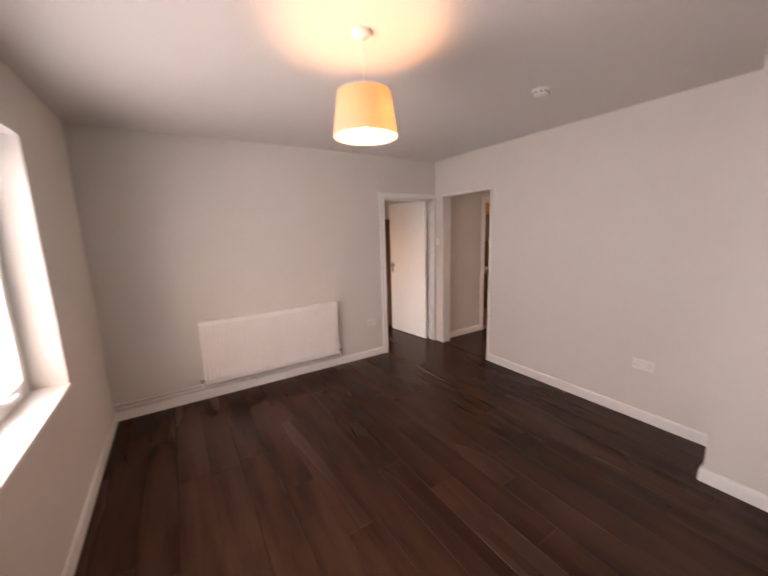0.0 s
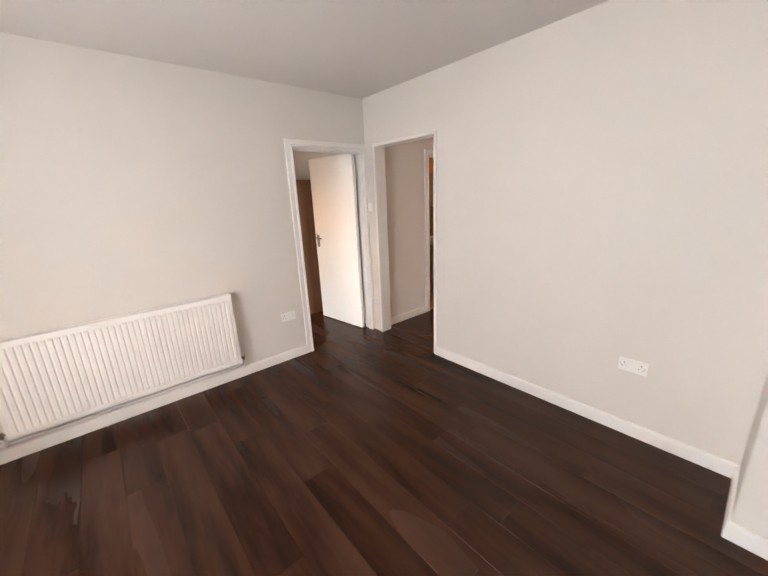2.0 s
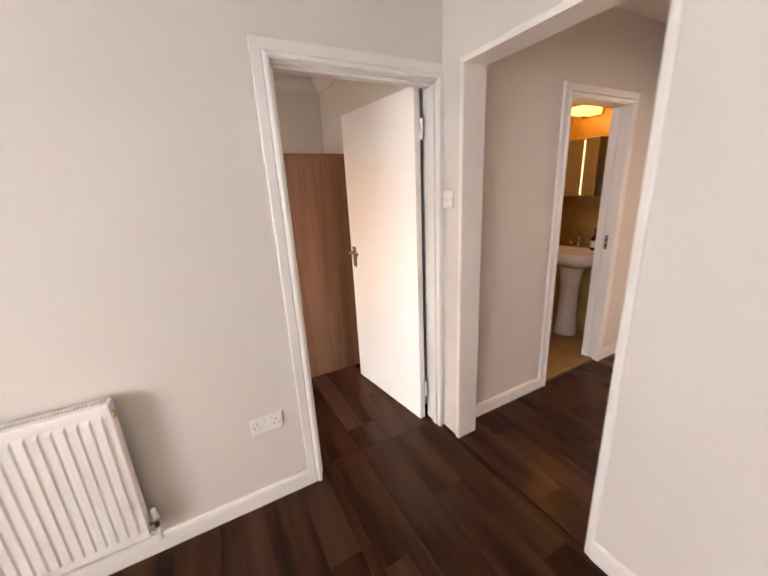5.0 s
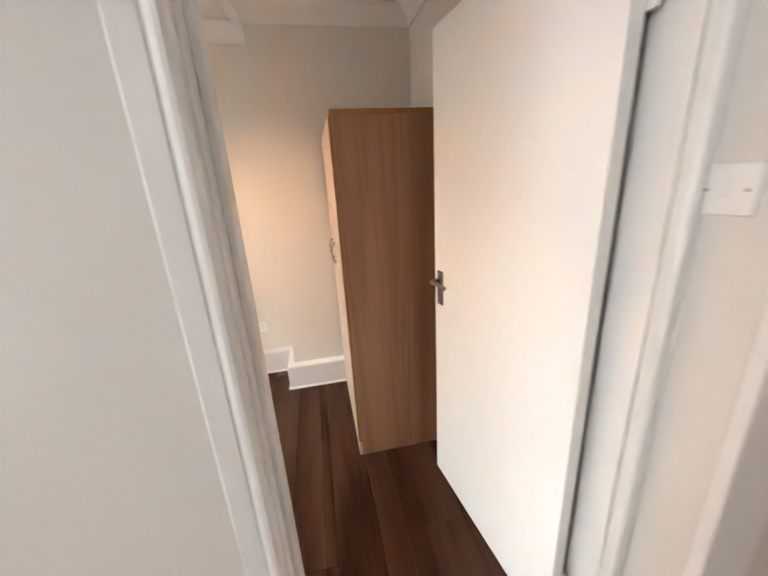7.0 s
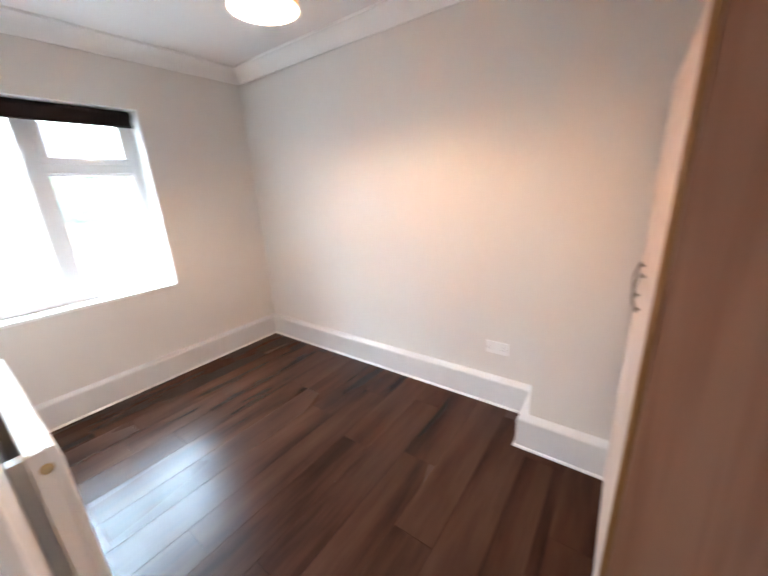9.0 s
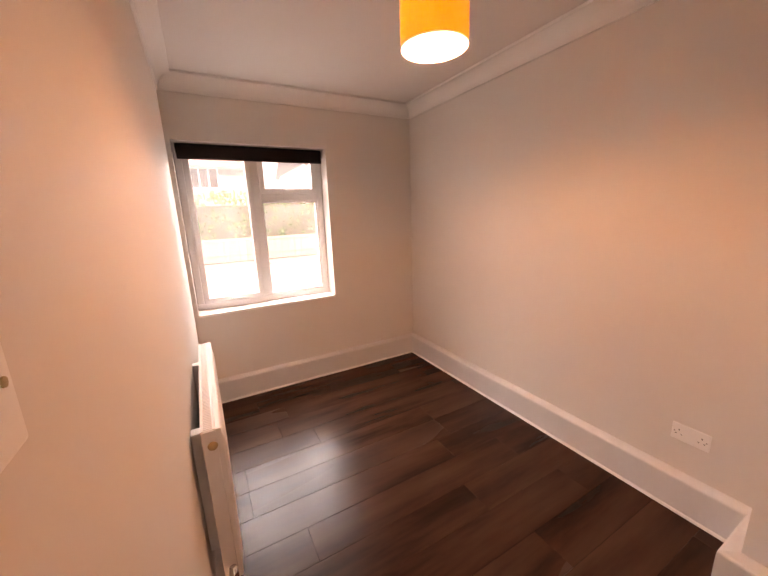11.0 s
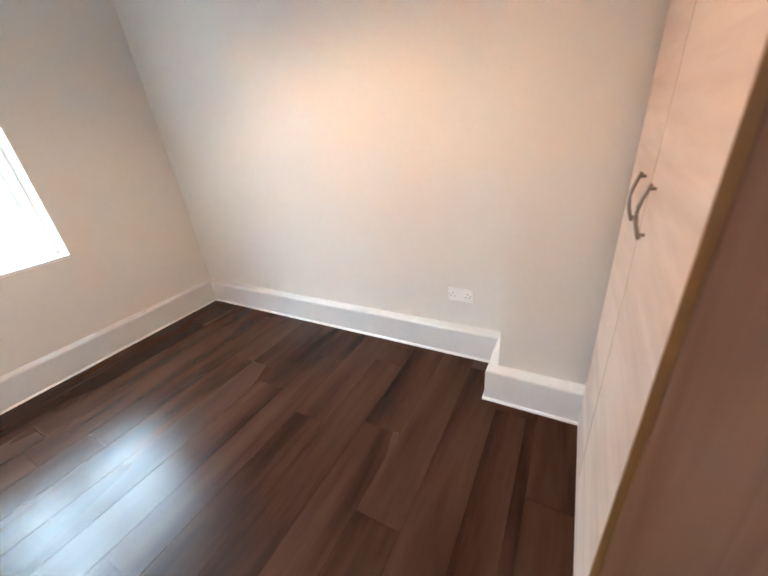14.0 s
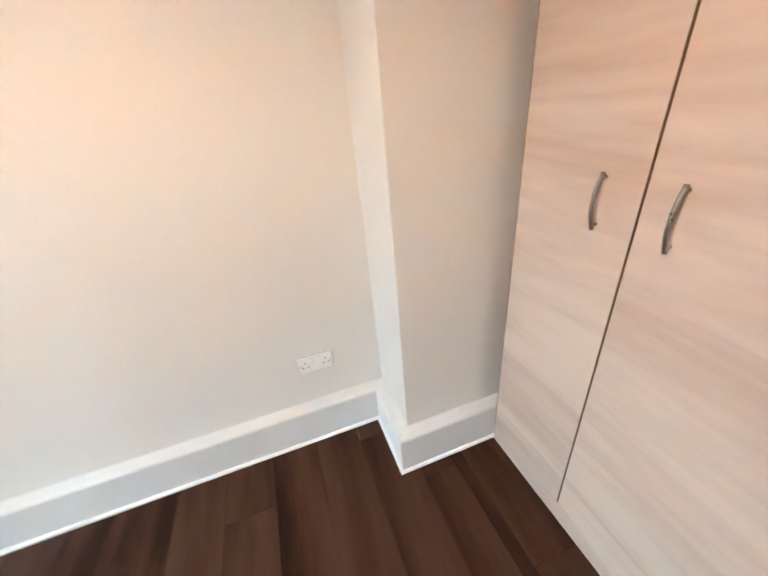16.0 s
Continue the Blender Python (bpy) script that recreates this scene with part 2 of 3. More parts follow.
def box(bm, x0, y0, z0, x1, y1, z1, bevel=0.0, seg=2):
    """A box between two corners, its edges rounded if bevel is given."""
    t = bmesh.new()
    bmesh.ops.create_cube(t, size=1, matrix=Matrix.Translation(((x0 + x1) / 2, (y0 + y1) / 2, (z0 + z1) / 2)) @ Matrix.Diagonal((abs(x1 - x0), abs(y1 - y0), abs(z1 - z0), 1)))
    if bevel:
        bmesh.ops.bevel(t, geom=t.edges[:], offset=bevel, segments=seg, affect="EDGES", profile=0.5)
    join(bm, t)
    return bm


def join(bm, t, m=None):
    if m is not None:
        t.transform(m)
    me = bpy.data.meshes.new("piece")
    t.to_mesh(me)
    t.free()
    bm.from_mesh(me)
    bpy.data.meshes.remove(me)


def boxed(*args, bevel=0.0, seg=2):
    return box(bmesh.new(), *args, bevel=bevel, seg=seg)


def lathe(profile, n=32, m=None):
    """A turned body about z from (radius, height) pairs."""
    bm = bmesh.new()
    rings = []
    for r, z in profile:
        if r < 1e-6:
            rings.append([bm.verts.new((0, 0, z))])
        else:
            rings.append([bm.verts.new((r * math.cos(2 * math.pi * i / n), r * math.sin(2 * math.pi * i / n), z)) for i in range(n)])
    for a, b in zip(rings, rings[1:]):
        for i in range(n):
            j = (i + 1) % n
            if len(a) == 1 and len(b) > 1:
                bm.faces.new((a[0], b[i], b[j]))
            elif len(b) == 1 and len(a) > 1:
                bm.faces.new((a[i], a[j], b[0]))
            elif len(a) > 1:
                bm.faces.new((a[i], a[j], b[j], b[i]))
    if m is not None:
        bm.transform(m)
    return bm


def tube(points, r, n=10):
    """A round bar along points."""
    bm = bmesh.new()
    pts = [Vector(p) for p in points]
    rings = []
    for i, p in enumerate(pts):
        d = (pts[min(i + 1, len(pts) - 1)] - pts[max(i - 1, 0)]).normalized()
        q = d.to_track_quat("Z", "Y")
        rings.append([bm.verts.new(p + q @ Vector((r * math.cos(2 * math.pi * k / n), r * math.sin(2 * math.pi * k / n), 0))) for k in range(n)])
    for a, b in zip(rings, rings[1:]):
        for k in range(n):
            j = (k + 1) % n
            bm.faces.new((a[k], a[j], b[j], b[k]))
    bm.faces.new(rings[0])
    bm.faces.new(rings[-1])
    return bm


def sweep(path, profile, closed, put):
    """Runs a closed profile of (offset to the path's left, height) along a flat path, mitred at its corners. put maps (u, v, w) to the world."""
    bm = bmesh.new()
    n = len(path)
    rings = []
    for i, p in enumerate(path):
        p = Vector(p)
        a = Vector(path[i - 1]) if closed or i > 0 else None
        b = Vector(path[(i + 1) % n]) if closed or i < n - 1 else None
        d1 = (p - a).normalized() if a is not None else (b - p).normalized()
        d2 = (b - p).normalized() if b is not None else d1
        n1, n2 = Vector((-d1.y, d1.x)), Vector((-d2.y, d2.x))
        mitre = (n1 + n2) / (1 + n1.dot(n2))
        rings.append([bm.verts.new(put(*(p + mitre * o), h)) for o, h in profile])
    k = len(profile)
    for i in range(n if closed else n - 1):
        a, b = rings[i], rings[(i + 1) % n]
        for j in range(k):
            bm.faces.new((a[j], a[(j + 1) % k], b[(j + 1) % k], b[j]))
    if not closed:
        bm.faces.new(rings[0])
        bm.faces.new(rings[-1])
    return bm


def flat(u, v, w):
    return (u, v, w)


# ---- walls, floor, ceiling ----
TOP = 2.48


def wall(name, boxes, label, material=WALL):
    bm = bmesh.new()
    for b in boxes:
        box(bm, *b)
    return setting(name, bm, material, label, "wall")


wall("wall_living_bedroom", [(-3.95, 0, 0, -0.84, 0.12, TOP), (-0.84, 0, 2.005, -0.025, 0.12, TOP), (-0.025, 0, 0, 0.126, 0.12, TOP)], "off-white painted partition with a radiator and a doorway")
wall("wall_living_hall", [(0, -3.05, 0, 0.126, -0.96, TOP), (0, -0.96, 2.03, 0.126, -0.15, TOP), (0, -0.15, 0, 0.126, 0, TOP)], "off-white painted wall with an opening to the hall")
wall("wall_living_projection", [(-0.46, -4.8, 0, 0.126, -3.05, TOP)], "off-white painted projecting wall")
wall("wall_living_back", [(-3.95, -4.95, 0, 0.126, -4.8, TOP)], "off-white painted back wall")
wall("wall_living_window", [(-3.95, -4.8, 0, -3.70, 0, 0.775), (-3.95, -4.8, 2.14, -3.70, 0, TOP), (-3.95, -4.8, 0.775, -3.70, -3.0, 2.14), (-3.95, -1.05, 0.775, -3.70, 0, 2.14)], "off-white painted outer wall with a window")
wall("wall_bedroom_window", [(-3.95, 0.12, 0, -3.64, 2.29, 0.757), (-3.95, 0.12, 2.06, -3.64, 2.29, TOP), (-3.95, 0.12, 0.757, -3.64, 0.15, 2.06), (-3.95, 1.295, 0.757, -3.64, 2.29, 2.06)], "off-white painted outer wall with a window")
wall("wall_bedroom_far", [(-3.64, 2.17, 0, 0.14, 2.29, TOP)], "off-white painted bedroom wall")
wall("wall_chimney_breast", [(-0.968, 1.87, 0, 0.02, 2.17, TOP)], "off-white painted chimney breast")
wall("wall_bedroom_end", [(0.02, 0.12, 0, 0.14, 2.17, TOP)], "off-white painted bedroom end wall")
wall("wall_hall_bathroom", [(0.126, -0.06, 0, 0.87, 0.06, TOP), (0.87, -0.06, 2.0, 1.61, 0.06, TOP), (1.61, -0.06, 0, 2.03, 0.06, TOP)], "off-white painted hall wall with a bathroom doorway")
wall("wall_hall_end", [(2.03, -0.15, 0, 2.15, 0.06, TOP), (2.03, -0.93, 2.02, 2.15, -0.15, TOP), (2.03, -1.17, 0, 2.15, -0.93, TOP)], "off-white painted hall end wall with a doorway")
wall("wall_hall_side", [(0.126, -1.17, 0, 2.03, -1.05, TOP)], "off-white painted hall wall")
wall("wall_bathroom_end", [(2.03, 0.06, 0, 2.15, 2.0, TOP)], "wall behind bathroom tiles")
wall("wall_bathroom_side", [(0.75, 0.06, 0, 0.87, 2.0, TOP)], "bathroom side wall")
wall("wall_bathroom_back", [(0.87, 1.88, 0, 2.03, 2.0, TOP)], "bathroom back wall")
wall("wall_kitchen_end", [(4.8, -1.9, 0, 4.95, 1.4, 0.62), (4.8, -1.9, 2.05, 4.95, 1.4, TOP), (4.8, -1.9, 0.62, 4.95, -1.4, 2.05), (4.8, 1.0, 0.62, 4.95, 1.4, 2.05)], "white wall of the bright end room with a window")
wall("wall_kitchen_side", [(2.15, 1.4, 0, 4.95, 1.5, TOP), (2.15, -2.0, 0, 4.95, -1.9, TOP)], "white side walls of the bright end room")
wall("wall_kitchen_near", [(2.03, -1.9, 0, 2.15, -1.17, TOP)], "white wall of the bright end room")

setting("ceiling", boxed(-3.95, -4.95, TOP, 4.95, 2.29, TOP + 0.12), CEIL, "flat white painted ceiling", "ceiling")
floor = setting("floor", boxed(-3.95, -4.95, -0.12, 2.15, 2.29, -0.014), DARK, "dark brown wood-effect laminate floor", "floor")
setting("floor_kitchen", boxed(2.15, -2.0, -0.12, 4.95, 1.5, -0.002), PAVE, "pale floor of the bright end room", "floor")
setting("floor_bathroom", boxed(0.87, -0.03, -0.012, 2.03, 1.88, 0.014, bevel=0.002), STONE, "brown stone-tiled bathroom floor", "floor")

# coving round the bedroom
BED = [(-3.64, 0.12), (0.02, 0.12), (0.02, 1.87), (-0.968, 1.87), (-0.968, 2.17), (-3.64, 2.17)]
cove = [(0, 2.372), (0.012, 2.372)] + [(0.012 + 0.083 * (1 - math.cos(a)), 2.380 + 0.085 * math.sin(a)) for a in [i * math.pi / 16 for i in range(1, 9)]] + [(0.097, 2.4795), (0, 2.4795)]
setting("coving", sweep(BED, cove, True, flat), GLOSS, "white plaster coving round the bedroom ceiling", "coving")

# skirtings
low = [(0, 0), (0.016, 0), (0.016, 0.070), (0.013, 0.082), (0.006, 0.088), (0, 0.088)]
tall = [(0, 0), (0.052, 0), (0.052, 0.172), (0.050, 0.179), (0.044, 0.184), (0.030, 0.188), (0.006, 0.192), (0, 0.193)]
bead = [(0.050, 0), (0.062, 0), (0.061, 0.007), (0.057, 0.012), (0.050, 0.013)]


def skirting(name, path, profile, label, paint=GLOSS):
    return setting(name, sweep(path, profile, False, flat), paint, label, "skirting")


skirting("baseboard_living_hall", [(-0.46, -4.8), (-0.46, -3.05), (0, -3.05), (0, -0.972)], low, "white gloss skirting board")
skirting("baseboard_living_radiator", [(-0.898, 0), (-3.70, 0), (-3.70, -4.8), (-3.05, -4.8)], low, "white gloss skirting board")
skirting("baseboard_hall", [(0.845, -0.06), (0.128, -0.06)], low, "white gloss skirting board in the hall")
skirting("baseboard_hall_end", [(2.03, -0.075), (2.03, -0.06), (1.655, -0.06)], low, "white gloss skirting board in the hall")
bedpath = [(-0.50, 1.87), (-0.968, 1.87), (-0.968, 2.17), (-3.64, 2.17), (-3.64, 0.12), (-0.90, 0.12)]
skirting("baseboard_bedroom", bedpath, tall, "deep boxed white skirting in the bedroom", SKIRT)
skirting("trim_bedroom_bead", bedpath, bead, "thin white bead along the bedroom floor")


# ---- door frames ----
def on_y(y, side):
    """Maps a flat drawing (x, z, out) onto a wall across y; side -1 stands out towards -y."""
    return lambda u, v, w: (u, y + side * w, v)


def on_x(x, side):
    return lambda u, v, w: (x + side * w, u, v)


arch = [(0, 0), (0, 0.012), (0.003, 0.018), (0.009, 0.022), (0.016, 0.0225), (0.022, 0.019), (0.026, 0.013), (0.029, 0.0125), (0.032, 0.015), (0.066, 0.016), (0.070, 0.013), (0.070, 0)]
plainarch = [(0, 0), (0, 0.010), (0.022, 0.012), (0.028, 0.008), (0.028, 0)]


def trimmed(name, u0, u1, top, put, profile, label, material=GLOSS):
    path = [(u1, 0), (u1, top), (u0, top), (u0, 0)]
    return setting(name, sweep(path, [(-o, h) for o, h in profile], False, put), material, label, "door frame")


trimmed("trim_bedroom_door", -0.828, -0.042, 1.982, on_y(0, -1), arch, "white moulded architrave round the bedroom door")
trimmed("trim_bedroom_door_inside", -0.828, -0.028, 1.982, on_y(0.12, 1), arch, "white moulded architrave inside the bedroom")
trimmed("trim_hall_opening", -0.945, -0.165, 2.012, on_x(0, -1), plainarch, "slim white trim round the hall opening")
trimmed("trim_bathroom_door", 0.915, 1.58, 1.972, on_y(-0.06, -1), arch, "white moulded architrave round the bathroom door")
trimmed("trim_kitchen_door", -0.90, -0.175, 1.99, on_x(2.03, -1), arch, "white moulded architrave round the end door")


def lining(name, boxes, label):
    bm = bmesh.new()
    for b in boxes:
        box(bm, *b, bevel=0.002, seg=1)
    return setting(name, bm, GLOSS, label, "door frame")


bedframe = lining("door_frame_bedroom", [(-0.84, 0.001, 0, -0.823, 0.119, 1.977), (-0.038, 0.001, 0, -0.025, 0.119, 1.977), (-0.84, 0.001, 1.977, -0.025, 0.119, 2.005),
                              (-0.823, 0.03, 0, -0.811, 0.075, 1.964), (-0.048, 0.012, 0, -0.038, 0.045, 1.964), (-0.811, 0.03, 1.964, -0.048, 0.075, 1.977)], "white gloss door lining with stops")
lining("door_frame_hall", [(-0.001, -0.165, 0, 0.128, -0.15, 2.012), (-0.001, -0.96, 0, 0.128, -0.945, 2.012), (-0.001, -0.96, 2.012, 0.128, -0.15, 2.03)], "white lining of the hall opening")
bathframe = lining("door_frame_bathroom", [(0.87, -0.059, 0, 0.91, 0.059, 1.967), (1.585, -0.059, 0, 1.61, 0.059, 1.967), (0.87, -0.059, 1.967, 1.61, 0.059, 2.0),
                               (1.572, 0.0, 0, 1.585, 0.058, 1.955)], "white gloss bathroom door lining")
lining("door_frame_kitchen", [(2.031, -0.17, 0, 2.149, -0.15, 1.985), (2.031, -0.93, 0, 2.149, -0.905, 1.985), (2.031, -0.93, 1.985, 2.149, -0.15, 2.02)], "white gloss lining of the end doorway")
strike = part("strike_plate", boxed(1.5700, -0.035, 0.955, 1.5725, -0.012, 1.065), NICKEL, bathframe, "nickel strike plate")
keep = part("strike_plate", boxed(-0.8235, 0.082, 1.03, -0.8215, 0.108, 1.15, bevel=0.0008, seg=1), GLOSS, bedframe, "strike plate thick with chipped white paint")
part("latch_hole", boxed(-0.8217, 0.094, 1.062, -0.8209, 0.104, 1.104, bevel=0.0003, seg=1), DARK, keep, "dark latch recess")
for zz in (0.985, 1.03):
    part("latch_hole", boxed(1.5690, -0.030, zz - 0.012, 1.5702, -0.017, zz + 0.012), DARK, strike)


# ---- things: fittings ----
def double_socket(m):
    """Faces -y, centred on the wall plane y = 0."""
    t = thing("double_socket", m, "white plastic double wall socket with two switches", "socket", "wall sockets")
    part("plate", boxed(-0.073, -0.009, -0.043, 0.073, 0, 0.043, bevel=0.004), PLASTIC, t)
    for s in (-1, 1):
        part("rocker_switch", boxed(s * 0.016 - 0.007, -0.0135, 0.012, s * 0.016 + 0.007, -0.008, 0.034, bevel=0.002), PLASTIC, t)
        for dx, dz, w, h in ((0, 0.012, 0.0035, 0.008), (-0.011, -0.010, 0.006, 0.004), (0.011, -0.010, 0.006, 0.004)):
            part("pin_hole", boxed(s * 0.043 + dx - w / 2, -0.0098, dz - h / 2, s * 0.043 + dx + w / 2, -0.0085, dz + h / 2), DARK, t)
    for s in (-1, 1):
        part("screw", lathe([(0, 0), (0.003, 0), (0.003, 0.001), (0, 0.0012)], 10, pose(s * 0.0603, -0.009, 0.0, 90, 0, 0)), NICKEL, t)
    return t


def light_switch(m, label):
    t = thing("light_switch", m, label, "light switch")
    part("plate", boxed(-0.043, -0.009, -0.043, 0.043, 0, 0.043, bevel=0.004), PLASTIC, t)
    bm = boxed(-0.0055, -0.016, -0.013, 0.0055, -0.008, 0.013, bevel=0.002)
    for v in bm.verts:
        if v.co.z > 0 and v.co.y < -0.01:
            v.co.y += 0.005
    part("rocker", bm, PLASTIC, t)
    for s in (-1, 1):
        part("screw", lathe([(0, 0), (0.0035, 0), (0.0033, 0.001), (0, 0.0013)], 12, pose(s * 0.030, -0.009, 0, 90, 0, 0)), BRASS, t)
    return t


double_socket(pose(-1.055, 0, 0.445))
double_socket(pose(0, -2.53, 0.47, 0, 0, -90))
double_socket(pose(-1.25, 2.17, 0.40))
light_switch(pose(0, -0.048, 1.42, 0, 0, -90), "white plastic single light switch beside the hall opening")
light_switch(pose(-0.935, 0.12, 1.41, 0, 0, 180), "white plastic single light switch inside the bedroom")


def radiator(m, length, height, depth, label, flutes):
    """Panel radiator; the origin is at the wall below its middle, its face looks to -y, its foot at z = 0."""
    t = thing("radiator", m, label, "radiator")
    half = length / 2
    yf, yb = -0.035 - depth, -0.035
    bm = bmesh.new()
    zs = [0, 0.004, 0.032, 0.05, height - 0.055, height - 0.037, height - 0.004, height]
    amp = [0, 0, 0, 1, 1, 0, 0, 0]
    inset = [0.006, 0, 0, 0, 0, 0, 0, 0.006]
    us, rel = [-half, -half + 0.022], [0, 0]
    pitch = (length - 0.044) / flutes
    for i in range(flutes):
        for f, a in ((0.10, 0), (0.22, 1), (0.80, 1), (0.92, 0)):
            us.append(-half + 0.022 + (i + f) * pitch)
            rel.append(a)
    us += [half - 0.022, half]
    rel += [0, 0]
    grid = [[bm.verts.new((u, yf + ins - 0.007 * a * r, z)) for u, r in zip(us, rel)] for z, a, ins in zip(zs, amp, inset)]
    for r0, r1 in zip(grid, grid[1:]):
        for i in range(len(us) - 1):
            bm.faces.new((r0[i], r0[i + 1], r1[i + 1], r1[i]))
    edge = [r[0] for r in grid] + grid[-1][1:] + [r[-1] for r in grid[-2::-1]] + grid[0][-2:0:-1]
    back = [bm.verts.new((v.co.x, yf + 0.016, v.co.z)) for v in edge]
    for i in range(len(edge)):
        j = (i + 1) % len(edge)
        bm.faces.new((edge[i], edge[j], back[j], back[i]))
    part("front_panel", bm, ENAMEL, t)
    part("back_panel", boxed(-half + 0.01, yb - 0.012, 0.02, half - 0.01, yb, height - 0.02, bevel=0.003), ENAMEL, t)
    for s in (-1, 1):
        side = part("side_panel", boxed(s * half - s * 0.004, yf + 0.0165, 0.012, s * half + s * 0.001, yb - 0.001, height - 0.002, bevel=0.002), ENAMEL, t)
        part("plug", lathe([(0, 0.006), (0.008, 0.006), (0.010, 0.004), (0.014, 0.003), (0.015, 0)], 20, pose(s * half + s * 0.001, (yf + yb) / 2, height - 0.055, 0, 90 * s, 0)), BRASS, side, "round brass end plug", True)
    grille = bmesh.new()
    box(grille, -half + 0.004, yf + 0.017, height - 0.006, half - 0.004, yf + 0.025, height + 0.001)
    box(grille, -half + 0.004, yb - 0.009, height - 0.006, half - 0.004, yb - 0.001, height + 0.001)
    n = int(length / 0.011)
    for i in range(n + 1):
        u = -half + 0.006 + i * (length - 0.012) / n
        box(grille, u - 0.0028, yf + 0.025, height - 0.006, u + 0.0028, yb - 0.009, height - 0.0002)
    part("top_grille", grille, ENAMEL, t)
    part("inner_shadow_gap", boxed(-half + 0.012, yf + 0.020, 0.02, half - 0.012, yb - 0.014, height - 0.03), ENAMEL, t)
    for s in (-0.72, 0.72):
        part("bracket", boxed(s * half - 0.02, yb - 0.001, 0.05, s * half + 0.02, 0, height - 0.06, bevel=0.002), ENAMEL, t)
    return t


lr = radiator(pose(-2.275, 0, 0.174), 1.41, 0.625, 0.062, "white steel panel radiator with vertical flutes under the wall", 40)


def valve(parent, x, y, z, s, cap, foot):
    """A radiator valve at the foot of a radiator, its tail pipe running down."""
    v = part("valve", tube([(x - s * 0.03, y, z), (x + s * 0.022, y, z)], 0.008), NICKEL, parent, "nickel valve body", True)
    part("valve_body", lathe([(0, -0.022), (0.010, -0.022), (0.011, 0.0), (0.013, 0.004), (0.013, 0.016), (0, 0.016)], 16, pose(x + s * 0.026, y, z)), NICKEL, v, "", True)
    if cap:
        part("valve_cap", lathe([(0, 0.066), (0.008, 0.066), (0.011, 0.06), (0.0125, 0.03), (0.0145, 0.017), (0, 0.016)], 16, pose(x + s * 0.026, y, z)), PLASTIC, v, "white plastic valve cap", True)
    part("tail_pipe", tube([(x + s * 0.026, y, z - 0.02), (x + s * 0.026, y, foot)], 0.0075), ENAMEL, v, "white painted pipe", True)


valve(lr, 0.705, -0.066, 0.035, 1, True, -0.062)
valve(lr, -0.705, -0.066, 0.035, -1, False, -0.05)
pipe = thing("heating_pipe", pose(0, 0, 0), "white painted heating pipes along the skirting", "pipe")
part("upper_pipe", tube([(-3.69, -0.020, 0.158), (-3.02, -0.020, 0.158), (-3.005, -0.035, 0.15), (-3.001, -0.066, 0.135)], 0.0075), ENAMEL, pipe, "", True)
part("lower_pipe", tube([(-3.69, -0.024, 0.122), (-1.57, -0.024, 0.122), (-1.545, -0.035, 0.122), (-1.539, -0.066, 0.122)], 0.0075), ENAMEL, pipe, "", True)
for xx in (-3.4, -2.6, -1.9):
    part("pipe_clip", boxed(xx - 0.008, -0.034, 0.110, xx + 0.008, 0, 0.134, bevel=0.003), PLASTIC, pipe)

br = radiator(pose(-2.23, 0.12, 0.26, 0, 0, 180), 0.87, 0.59, 0.06, "white steel panel radiator on the bedroom wall", 25)
bv = part("valve", tube([(-0.43, -0.065, 0.035), (-0.46, -0.065, 0.035)], 0.009), CHROME, br, "chrome radiator valve", True)
part("valve_body", lathe([(0, -0.03), (0.011, -0.03), (0.012, 0.0), (0.015, 0.006), (0.015, 0.02), (0.012, 0.05), (0, 0.052)], 18, pose(-0.468, -0.065, 0.035)), CHROME, bv, "", True)
part("nut", lathe([(0, -0.046), (0.0095, -0.046), (0.011, -0.043), (0.011, -0.034), (0.0095, -0.031), (0, -0.031)], 6, pose(-0.468, -0.065, 0.035)), CHROME, bv)
bend = [(-0.468, -0.065, 0.0), (-0.470, -0.074, -0.018), (-0.472, -0.092, -0.040), (-0.473, -0.100, -0.052), (-0.472, -0.098, -0.063), (-0.470, -0.086, -0.070), (-0.466, -0.062, -0.068), (-0.462, -0.040, -0.064), (-0.461, -0.032, -0.066), (-0.461, -0.030, -0.074)]
part("tail_pipe", tube(bend, 0.0075), ENAMEL, bv, "bent pipe painted white", True)


# ---- bedroom door ----
def lever(parent, y, side, s):
    """Lever handle on a long plate; side is the face it stands on, s the way the lever points."""
    x = 0.0 if side < 0 else 0.04
    pl = part("handle_plate", boxed(x, y - 0.021, 0.935, x + side * 0.008, y + 0.021, 1.085, bevel=0.003), NICKEL, parent, "brushed nickel handle plate")
    part("lever", tube([(x + side * 0.006, y, 1.045), (x + side * 0.042, y, 1.045), (x + side * 0.050, y + s * 0.012, 1.045), (x + side * 0.050, y + s * 0.06, 1.047), (x + side * 0.046, y + s * 0.112, 1.044)], 0.0085), NICKEL, pl, "brushed nickel lever", True)
    part("thumb_turn", lathe([(0, 0), (0.006, 0), (0.006, 0.004), (0, 0.005)], 12, pose(x + side * 0.008, y, 0.975, 0, 90 * side, 0)), NICKEL, pl, "", True)


